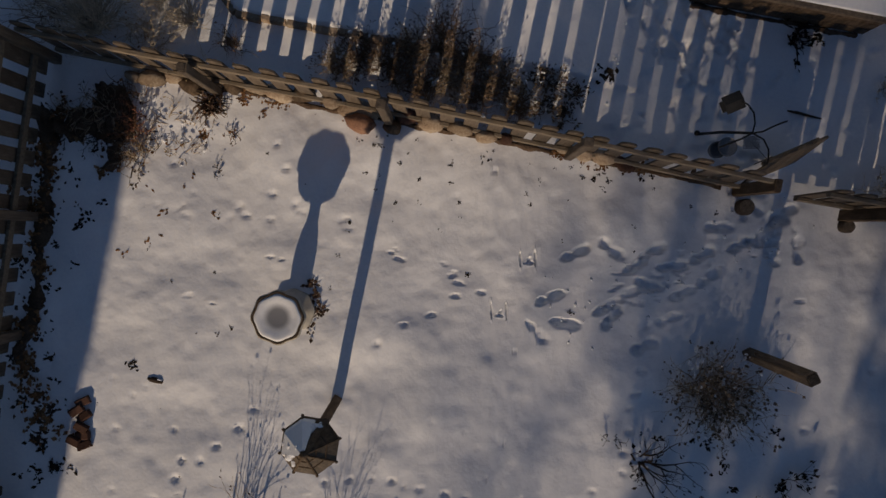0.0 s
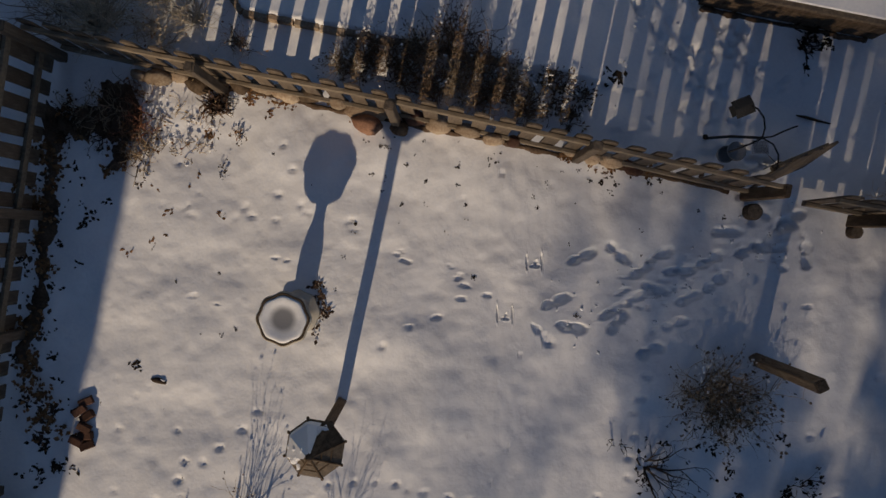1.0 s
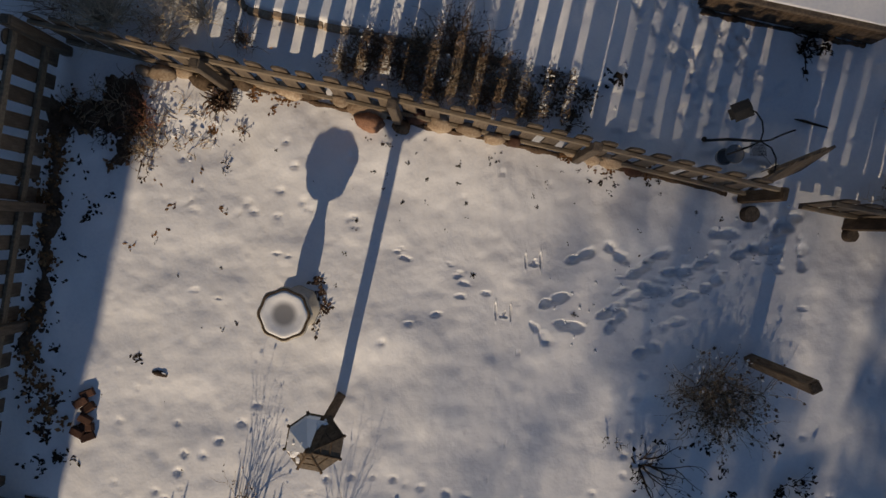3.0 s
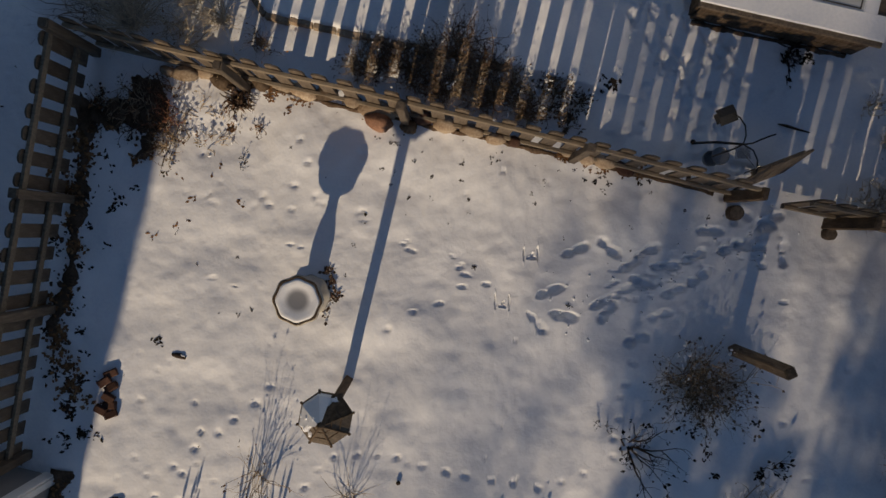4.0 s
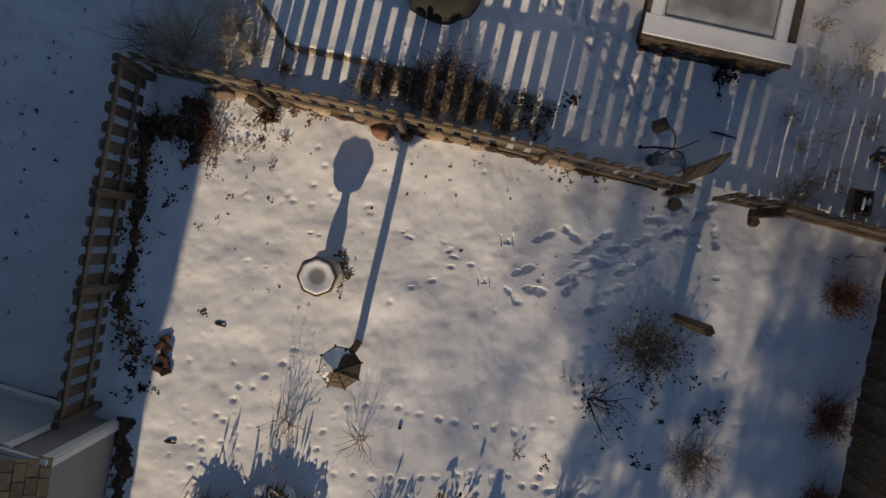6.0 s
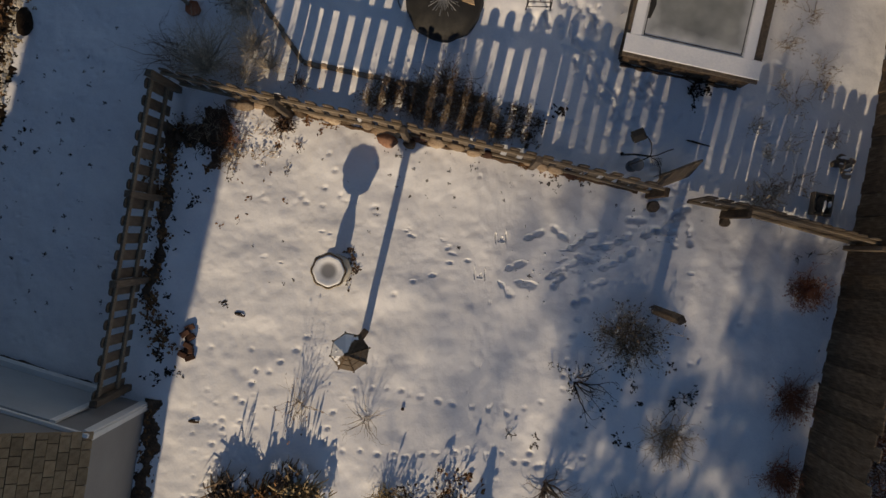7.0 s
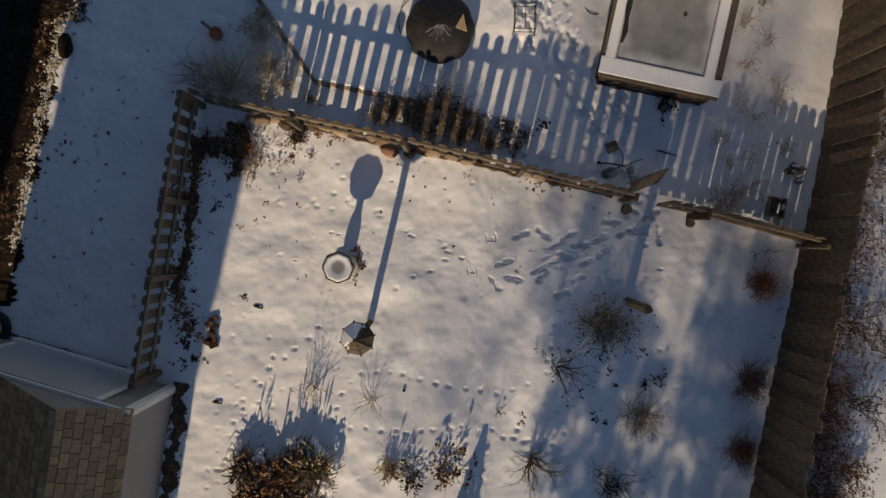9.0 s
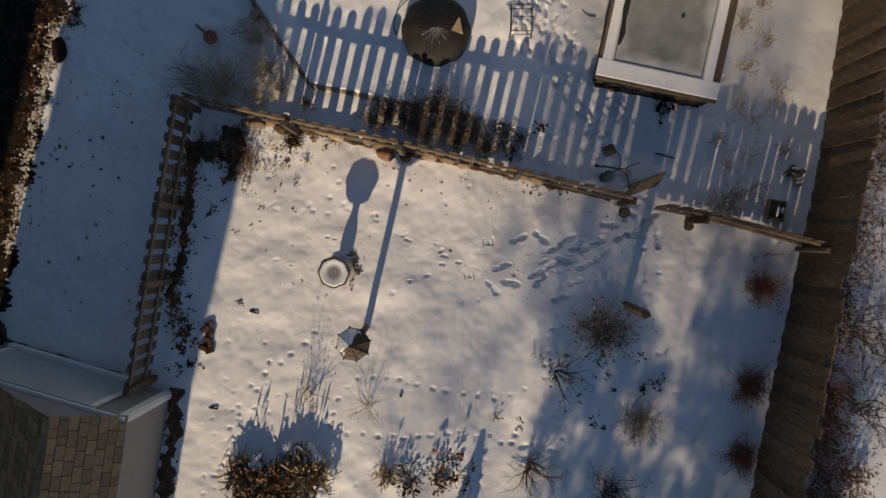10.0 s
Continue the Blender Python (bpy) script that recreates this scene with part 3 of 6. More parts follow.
# ---- tall board fence on the east side ----
def board_fence():
    line = [(4.75, -6.3), (5.12, -4.17), (5.70, -0.7), (6.02, 1.1), (6.35, 3.78), (6.6, 6.2)]
    root = thing("board_fence", (*line[0], 0), "tall dark weathered board fence along the yard's edge", "fence")
    inv = root.matrix_world.inverted()
    rnd = random.Random(4)
    w = 0.175
    meshes = []
    for h in (1.62, 1.66, 1.7):
        meshes.append(Shape().prism([(-w / 2 + .003, 0), (w / 2 - .003, 0), (w / 2 - .003, h - .02), (w / 2 - .02, h), (-w / 2 + .02, h), (-w / 2 + .003, h - .02)], Matrix.Identity(4), 0.02).mesh("board"))
        meshes[-1].materials.append(FENCEWOOD)
    for k in range(len(line) - 1):
        a, b = Vector((*line[k], 0)), Vector((*line[k + 1], 0))
        d = (b - a).normalized()
        n = Vector((d.y, -d.x, 0))
        ang = math.degrees(math.atan2(d.y, d.x))
        count = round((b - a).length / (w * 0.92))
        for i in range(count):
            p = a + d * ((b - a).length * (i + 0.5) / count) + n * (rnd.uniform(0, 0.008) + 0.016 * (i % 2))
            ob = part("board", rnd.choice(meshes), FENCEWOOD, root)
            ob.matrix_basis = inv @ pose(p.x, p.y, -0.02 + rnd.uniform(-.05, .05), rnd.uniform(-.9, .9), rnd.uniform(-.3, .3), ang + rnd.uniform(-2.5, 2.5))
        for z in (0.3, 1.35):
            part("rail", Shape().beam(a + n * 0.045 + Vector((0, 0, z)), b + n * 0.045 + Vector((0, 0, z)), 0.04, 0.09), FENCEWOOD, root).matrix_parent_inverse = inv


board_fence()


# ---- grey outbuilding with a shingled roof, in the south-west corner ----
U, V = Vector((-0.967, 0.253, 0)), Vector((-0.13, -0.99, 0))


def outbuilding():
    c0 = Vector((-4.22, -2.74, 0))
    root = thing("outbuilding", c0, "grey painted outbuilding with white trim and tan shingled roof", "shed")
    LONG, WIDE, EAVE, RIDGE, RS = 5.5, 3.0, 1.80, 2.62, 0.62

    def at(s, v, z):
        return U * s + V * v + Vector((0, 0, z))
    n = U.cross(Vector((0, 0, 1))).normalized()
    if n.y < 0:
        n = -n
    # walls with thickness
    t = 0.12
    s = Shape()
    out = [(0, -0.1), (WIDE, -0.1), (WIDE, EAVE - 0.2), (1.95, 1.84), (RS, RIDGE - 0.03), (0, EAVE)]
    vs = [at(a, b, z) for b in (0, t) for a, z in out]
    k = len(out)
    s.add(vs, [tuple(range(k)), tuple(range(2 * k - 1, k - 1, -1))] + [((i + 1) % k, i, k + i, k + (i + 1) % k) for i in range(k)])
    part("gable_wall", s, SIDING, root)
    s = Shape()
    vs = [at(a, b, z) for a in (0, t) for b, z in ((t, -0.1), (LONG, -0.1), (LONG, EAVE), (t, EAVE))]
    s.add(vs, [(0, 1, 2, 3), (7, 6, 5, 4), (1, 0, 4, 5), (2, 1, 5, 6), (3, 2, 6, 7), (0, 3, 7, 4)])
    part("side_wall", s, SIDING, root)
    # corner board, eave line, door frame, in white
    part("corner_board", Shape().beam(at(0.03, -0.016, -0.05), at(0.03, -0.016, EAVE - 0.09), 0.11, 0.03, n), WHITE, root, "white painted corner board")
    part("corner_board", Shape().beam(at(-0.016, 0.045, -0.05), at(-0.016, 0.045, EAVE - 0.09), 0.03, 0.09, n), WHITE, root, "white painted corner board")
    part("eave_trim", Shape().beam(at(-0.05, -0.025, 1.85), at(WIDE, -0.025, 1.85), 0.05, 0.05), WHITE, root, "white painted eave trim")
    door = part("wide_door", Shape().beam(at(0.5, -0.02, 1.0), at(2.52, -0.02, 1.0), 0.03, 1.44), PANEL, root, "pale grey flush door panel")
    part("door_frame", Shape().beam(at(0.46, -0.035, 0.1), at(0.46, -0.035, 1.76), 0.08, 0.04, n), WHITE, door)
    part("door_frame", Shape().beam(at(2.56, -0.035, 0.1), at(2.56, -0.035, 1.76), 0.08, 0.04, n), WHITE, door)
    part("door_sill", Shape().beam(at(0.42, -0.06, 0.19), at(2.6, -0.06, 0.19), 0.1, 0.16), WHITE, door)
    # roof: two boarded slopes under rows of shingles
    over = 0.03
    slopes = [((0 - 0.06, EAVE - 0.05), (RS, RIDGE)), ((RS, RIDGE), (2.1, 1.80))]
    rnd = random.Random(9)
    for (s0, z0), (s1, z1) in slopes:
        a0, a1 = at(s0, -over, z0), at(s1, -over, z1)
        along = a1 - a0
        up = along.cross(V).normalized()
        if up.z < 0:
            up = -up
        s = Shape()
        q = [a0, a1, a1 + V * (LONG + over), a0 + V * (LONG + over)]
        s.add([p - up * 0.01 for p in q] + [p - up * 0.04 for p in q], [(0, 1, 2, 3), (7, 6, 5, 4), (1, 0, 4, 5), (2, 1, 5, 6), (3, 2, 6, 7), (0, 3, 7, 4)])
        roof = part("roof_deck", s, SOIL, root, "dark roof felt under the shingles")
        low_first = z0 < z1
        rows = max(3, round(along.length / 0.13))
        step = along.length / rows
        d = along.normalized()
        lo, dd = (a0, d) if low_first else (a1, -d)
        cache = {}

        def tile(length):
            length = round(length, 2)
            if length not in cache:
                e = step * 0.93
                vs = [dd * x + V * y + up * z for z in (0, 0.012) for x, y in ((0, 0.006), (e, 0.006), (e, length - 0.006), (0, length - 0.006))]
                cache[length] = Shape().add(vs, [(3, 2, 1, 0), (4, 5, 6, 7), (0, 1, 5, 4), (1, 2, 6, 5), (2, 3, 7, 6), (3, 0, 4, 7)]).mesh("shingle")
                cache[length].materials.append(SHINGLE)
            return cache[length]
        for r in range(rows):
            v, length = -over - 0.01, (0.11, 0.19, 0.07, 0.15)[r % 4] + rnd.uniform(-.02, .02)
            while v < 2.6:
                ob = part("shingle", tile(length), SHINGLE, roof)
                p = lo + dd * (step * r) + V * v + up * (0.006 + 0.008 * rnd.random())
                ob.matrix_basis = Matrix.Translation(p) @ Matrix.Rotation(rnd.uniform(-.012, .012), 4, up)
                v += round(length, 2)
                length = rnd.choice((0.19, 0.2, 0.2, 0.21, 0.22, 0.12))
    for i in range(14):
        v = -over + 0.2 * i
        part("ridge_cap", Shape().beam(at(RS + 0.004 * (i % 2), v, RIDGE + 0.006 + 0.003 * (i % 3)), at(RS, v + 0.195, RIDGE + 0.008), 0.1, 0.016, (0, 0, 1), 0.004), SHINGLE, root)


outbuilding()


# ---- the house further south-west, whose shade lies over the lawn ----
def main_house():
    root = thing("house", (-7.04, -12.0, 0), "two-storey grey house that shades the lawn", "house")
    s = Shape()
    s.beam((0, 0, 4.8), (0, 4.0, 4.8), 2.46, 9.6)
    part("wall", s, SIDING, root)
    s = Shape()
    vs = [(x, y, z) for y in (0, 4.0) for x, z in ((-1.23, 9.59), (1.23, 9.59), (0, 10.8))]
    s.add(vs, [(0, 1, 2), (5, 4, 3), (0, 3, 4, 1), (1, 4, 5, 2), (2, 5, 3, 0)])
    part("roof", s, SHINGLE, root)

    # added, unseen block: shades the driveway and hides sky from the side lawn
    root = thing("house", (-12.75, -12.0, 0), "added unseen house block that shades the driveway and side lawn", "house")
    part("wall", Shape().beam((0, 0, 4.8), (0, 18.0, 4.8), 6.3, 9.6), SIDING, root)
    part("sky_block", Shape().beam((3.65, 7.0, 3.1), (3.65, 18.0, 3.1), 1.0, 6.2), SIDING, root)
    vs = [(x, y, z) for y in (0, 18.0) for x, z in ((-3.15, 9.59), (3.15, 9.59), (0, 11.6))]
    part("roof", Shape().add(vs, [(0, 1, 2), (5, 4, 3), (0, 3, 4, 1), (1, 4, 5, 2), (2, 5, 3, 0)]), SHINGLE, root)


main_house()


def north_reflector():
    """An added, unseen pale wall beyond the pond that bounces sunlight into the shade."""
    s = Shape().beam((2.2, 5.9, 1.4), (9.2, 4.5, 1.4), 0.22, 2.9)
    tagged(part("bounce_wall", s, BOUNCEWALL), "added unseen pale wall that bounces sunlight onto the patio", "wall", kind="structure")


north_reflector()


# ---- bird bath ----
def bird_bath():
    root = thing("bird_bath", (-1.495, -0.69, -0.02), "pale cast-stone bird bath with a scalloped bowl filled with snow", "bird bath")
    part("foot", Shape().lathe([(0.2, 0), (0.215, 0.03), (0.21, 0.08), (0.15, 0.11), (0.1, 0.14)], 48, lobes=8, amp=0.03), CONCRETE, root, smooth=False)
    part("pedestal", Shape().lathe([(0.085, 0.12), (0.1, 0.17), (0.108, 0.24), (0.104, 0.31), (0.085, 0.37), (0.06, 0.42), (0.052, 0.47), (0.055, 0.54), (0.08, 0.575)], 32), CONCRETE, root, smooth=True)
    bowl = part("bowl", Shape().lathe([(0.07, 0.565), (0.14, 0.59), (0.19, 0.61), (0.215, 0.67), (0.225, 0.715), (0.245, 0.725), (0.247, 0.745), (0.236, 0.76), (0.232, 0.775), (0.222, 0.782), (0.205, 0.772), (0.195, 0.755), (0.15, 0.71), (0.06, 0.695), (0.01, 0.692)], 64, lobes=8, amp=0.035), CONCRETE, root)
    part("rim_stain", Shape().lathe([(0.21, 0.77), (0.217, 0.785), (0.227, 0.785), (0.2345, 0.77)], 64, lobes=8, amp=0.035, cap=False), DARKWOOD, bowl, "dark stained line round the rim")
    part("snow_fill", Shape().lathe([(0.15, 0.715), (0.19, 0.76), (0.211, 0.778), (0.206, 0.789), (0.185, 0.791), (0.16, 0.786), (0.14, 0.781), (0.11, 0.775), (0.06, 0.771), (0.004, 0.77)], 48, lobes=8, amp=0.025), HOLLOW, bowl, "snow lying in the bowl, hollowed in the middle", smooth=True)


bird_bath()


# ---- octagonal bird feeder on a post ----
def bird_feeder():
    root = thing("bird_feeder", (-1.09, -1.67, 0), "octagonal wooden bird feeder with a peaked roof on a square post", "bird feeder")
    part("post", Shape().beam((0.02, 0.08, -0.1), (0, 0, 1.4), 0.09, 0.09, (0.52, 0.85, 0), 0.008), DARKWOOD, root)
    part("tray", Shape().lathe([(0.03, 1.37), (0.09, 1.38), (0.1, 1.38), (0.1, 1.41), (0.09, 1.41), (0.085, 1.395)], 8), DARKWOOD, root)
    a0 = radians(58.5)
    R, ze, za = 0.25, 1.42, 1.7
    corner = [Vector((R * math.cos(a0 + i * math.pi / 4), R * math.sin(a0 + i * math.pi / 4), ze)) for i in range(8)]
    apex = Vector((0, 0, za))
    for i in range(8):
        a, b = corner[i], corner[(i + 1) % 8]
        s = Shape()
        low = Vector((0, 0, 0.014))
        s.add([a, b, apex, a - low, b - low, apex - low], [(0, 1, 2), (5, 4, 3), (1, 0, 3, 4), (2, 1, 4, 5), (0, 2, 5, 3)])
        # sunlight put into the colour: lighter wood on sunny panels, dark on shaded ones
        roof = part("roof_panel", s, WOOD if 3 <= i <= 6 else DARKWOOD, root)
        m = (a + b) / 2
        for k in (0.35, 0.65):
            q0, q1 = a.lerp(apex, k), b.lerp(apex, k)
            part("shingle_edge", Shape().beam(q0 + Vector((0, 0, .004)), q1 + Vector((0, 0, .004)), 0.012, 0.006, (0, 0, 1), 0.001), DARKWOOD, roof)
        part("upright", Shape().beam(a * 0.38 + Vector((0, 0, 1.39 - 0.38 * ze)), a * 0.42 + Vector((0, 0, ze + 0.1 - 0.42 * ze)), 0.018, 0.018), DARKWOOD, root)
        part("hip", Shape().beam(a + Vector((0, 0, 0.004)), apex + Vector((0, 0, 0.004)), 0.06 if i == 0 else 0.018, 0.016), DARKWOOD, root)
        part("knob", Shape().lump((a.x * 1.02, a.y * 1.02, ze), (0.014, 0.014, 0.014), random.Random(i), 8, 5, 0.05), DARKWOOD, root)
    part("finial", Shape().lathe([(0.03, 1.68), (0.035, 1.7), (0.02, 1.715), (0.024, 1.73), (0.008, 1.75)], 12), DARKWOOD, root)
    s = Shape()
    for i in (0, 1, 2):
        a, b = corner[i], corner[(i + 1) % 8]
        if i == 0:
            a = a.lerp(b, 0.4)
        pts = [a.lerp(apex, 0.05), b.lerp(apex, 0.05), b.lerp(apex, 0.8), a.lerp(apex, 0.86)]
        s.add([p + Vector((0, 0, 0.002)) for p in pts] + [p + Vector((0, 0, 0.04)) + (Vector((0, 0, za)) - p) * 0.05 for p in pts], [(0, 1, 5, 4), (1, 2, 6, 5), (2, 3, 7, 6), (3, 0, 4, 7), (4, 5, 6, 7)])
    rnd = random.Random(44)
    for i in range(26):
        j = rnd.choice((0, 0, 1, 2, 3))
        p = corner[j].lerp(corner[j + 1], rnd.random()).lerp(apex, rnd.uniform(.12, .75))
        w = rnd.uniform(.014, .034)
        s.lump((p.x, p.y, p.z + 0.01), (w, w * rnd.uniform(.6, 1.4), w * .5), rnd, 9, 6, 0.4)
    part("roof_snow", s, SNOW, root, "snow left on the shaded roof side", smooth=False)


bird_feeder()


# ---- lone gate post ----
def lone_post():
    root = thing("wooden_post", (3.06, -1.125, 0), "lone square brown timber post standing in the snow", "post")
    part("shaft", Shape().beam((0, 0, -0.1), (0.01, -0.02, 1.33), 0.105, 0.105, (0.44, -0.9, 0), 0.01), FENCEWOOD, root)
    s = Shape()
    s.beam((0.01, -0.02, 1.33), (0.01, -0.02, 1.355), 0.085, 0.085, (0.44, -0.9, 0), 0.012)
    part("cap", s, DARKWOOD, root)


lone_post()


# ---- raised pond with frozen water ----
def raised_pond():
    bl = Vector((2.455, 2.42, 0))
    x, y = Vector((0.982, -0.187, 0)), Vector((0.187, 0.982, 0))
    W, L, H, T, F, G = 1.76, 3.1, 0.5, 0.27, 0.31, 0.2
    root = thing("raised_pond", bl, "raised timber-sided pond, frozen over, with snow on its rim", "pond")

    def at(a, b, z):
        return x * a + y * b + Vector((0, 0, z))
    for k, (p, q) in enumerate((((0, 0.03), (W, 0.03)), ((W - .03, 0), (W - .03, L)), ((0, L - .03), (W, L - .03)), ((0.03, 0), (0.03, L)))):
        side = part("side_wall", Shape().beam(at(*p, 0.2), at(*q, 0.2), 0.05, 0.5), DARKWOOD, root)
        for z in (0.08, 0.24, 0.4):
            part("plank", Shape().beam(at(*p, z) + (-y * .04 if k == 0 else x * .04 if k == 1 else y * .04 if k == 2 else -x * .04), at(*q, z) + (-y * .04 if k == 0 else x * .04 if k == 1 else y * .04 if k == 2 else -x * .04), 0.035, 0.15, (0, 0, 1), 0.01), DARKWOOD, side)
    for p, q, wide in (((-.06, F / 2 - .06), (W + .06, F / 2 - .06), F), ((W + .06 - T / 2, F - .06), (W + .06 - T / 2, L), T), ((G / 2 - .06, F - .06), (G / 2 - .06, L), G)):
        cap = part("coping", Shape().beam(at(*p, H - 0.02), at(*q, H - 0.02), wide, 0.04, (0, 0, 1), 0.008), WOOD, root, "weathered wooden coping board")
        c = at(W / 2, L / 2, 0)
        w = (at((p[0] + q[0]) / 2, (p[1] + q[1]) / 2, 0) - c)
        east = p[0] > W / 2 and q[0] > W / 2
        w = -w.normalized() * (0.06 if east else 0.025)
        part("rim_snow", Shape().beam(at(*p, H + 0.012) + w, at(*q, H + 0.012) + w, wide - (0.12 if east else 0.05), 0.03, (0, 0, 1), 0.012), SNOW, cap, "snow on the rim")
    s = Shape()
    q = [at(0.12, 0.2, 0.516), at(W - 0.2, 0.2, 0.516), at(W - 0.2, L - 0.1, 0.516), at(0.12, L - 0.1, 0.516)]
    s.add(q + [p - Vector((0, 0, 0.1)) for p in q], [(0, 1, 2, 3), (7, 6, 5, 4), (0, 4, 5, 1), (1, 5, 6, 2), (2, 6, 7, 3), (3, 7, 4, 0)])
    part("ice", s, ICE, root, "grey pond ice")
    for p, q in (((G - .03, F - .04), (W - 0.24, F - .04)), ((W - 0.24, F - .04), (W - 0.24, L)), ((G - .03, F - .04), (G - .03, L))):
        part("liner_edge", Shape().beam(at(*p, 0.495), at(*q, 0.495), 0.012, 0.06, (0, 0, 1), 0.004), COVER, root, "black pond liner edge")
    pts = [at(G - 0.01 + 0.014 * math.sin(i * 1.7), 0.5 + 0.19 * i, 0.53) for i in range(14)]
    part("liner_fold", Shape().tube(pts, [0.02, 0.045, 0.03, 0.05, 0.032] + [0.03] * 9, 7), COVER, root, "fold of black pond liner showing through the snow")
    part("drain_knob", Shape().lump(at(1.05, 1.12, 0.525), (0.03, 0.03, 0.02), random.Random(3), 10, 6, 0.05), COVER, root)


raised_pond()


# ---- stones and log slices along the fence ----
def border_stone(x, y, rx, ry, rz, seed, mat, deg=-12):
    rnd = random.Random(seed)
    root = tagged(part("border_stone", Shape().lump((0, 0, 0), (rx, ry, rz), rnd, 14, 9, 0.2), mat, smooth=True), "rounded brown border stone at the fence foot", "stone", "border stones along the fence")
    root.matrix_world = pose(x, y, gz(x, y) + rz * 0.5, 0, 0, deg + rnd.uniform(-10, 10))


k = 0
for x, y, rx in [(-0.84, 1.27, .17), (-1.38, 1.41, .12), (-1.1, 1.37, .10), (-1.62, 1.44, .12), (-0.36, 1.19, .13), (-0.12, 1.16, .14), (0.17, 1.08, .10), (-1.86, 1.49, .11), (-2.08, 1.53, .1), (1.39, 0.84, .12),
                 (1.58, 0.78, .11), (1.8, 0.75, .1), (1.2, 0.9, .09), (2.77, 0.58, .1), (-2.87, 1.6, .13), (-2.5, 1.52, .14), (-2.68, 1.58, .09), (0.42, 1.02, .09), (0.62, 0.98, .07), (-2.28, 1.5, .1), (-3.05, 1.62, .09)]:
    k += 1
    border_stone(x, y + 0.01 + 0.02 * (k % 3), rx * (0.9 + 0.4 * ((k * 37) % 10) / 10), rx * (0.62 + 0.05 * (k % 5)), 0.08 + 0.025 * (k % 4), k, (STONE, STONE, DARKWOOD, STONE, STONE, BRICK, STONE)[k % 7])


border_stone(-0.82, 1.17, 0.17, 0.09, 0.13, 77, REDSTONE)
border_stone(-0.5, 1.13, 0.1, 0.07, 0.1, 78, DARKWOOD)


def log_slice(x, y, r, h):
    root = thing("log_stump", (x, y, gz(x, y) - 0.03), "short round log stump set in the snow", "log", "log stumps by the gate")
    part("bark", Shape().lathe([(r, 0), (r * 1.03, h * 0.5), (r, h - 0.01), (r * 0.9, h - 0.004)], 20, lobes=5, amp=0.03), BARK, root)
    part("cut_face", Shape().lathe([(r * 0.9, h - 0.006), (r * 0.88, h + 0.003), (0.01, h + 0.004)], 20, lobes=5, amp=0.03), WOOD, root)


log_slice(2.99, 0.34, 0.08, 0.16)
log_slice(4.03, 0.15, 0.065, 0.14)


# ---- patio edging ----
def patio_edging():
    root = thing("patio_edging", (-2.05, 2.25, 0), "low brown edging stones along the raised patio", "edging")
    inv = root.matrix_world.inverted()
    rnd = random.Random(31)
    for (x0, y0), (x1, y1) in zip(PATIO_EDGE, PATIO_EDGE[1:-1]):
        a, b = Vector((x0, y0, 0)), Vector((x1, y1, 0))
        n = round((b - a).length / 0.24)
        d = (b - a) / n
        side = Vector((d.y, -d.x, 0)).normalized()
        for i in range(n):
            p, q = a + d * (i + 0.03), a + d * (i + 0.97)
            s = Shape().beam(p + side * rnd.uniform(.005, .03) + Vector((0, 0, .03)), q + side * rnd.uniform(.005, .03) + Vector((0, 0, .03)), 0.07, 0.14, (0, 0, 1), 0.014)
            part("edging_stone", s, STONE, root).matrix_parent_inverse = inv


patio_edging()


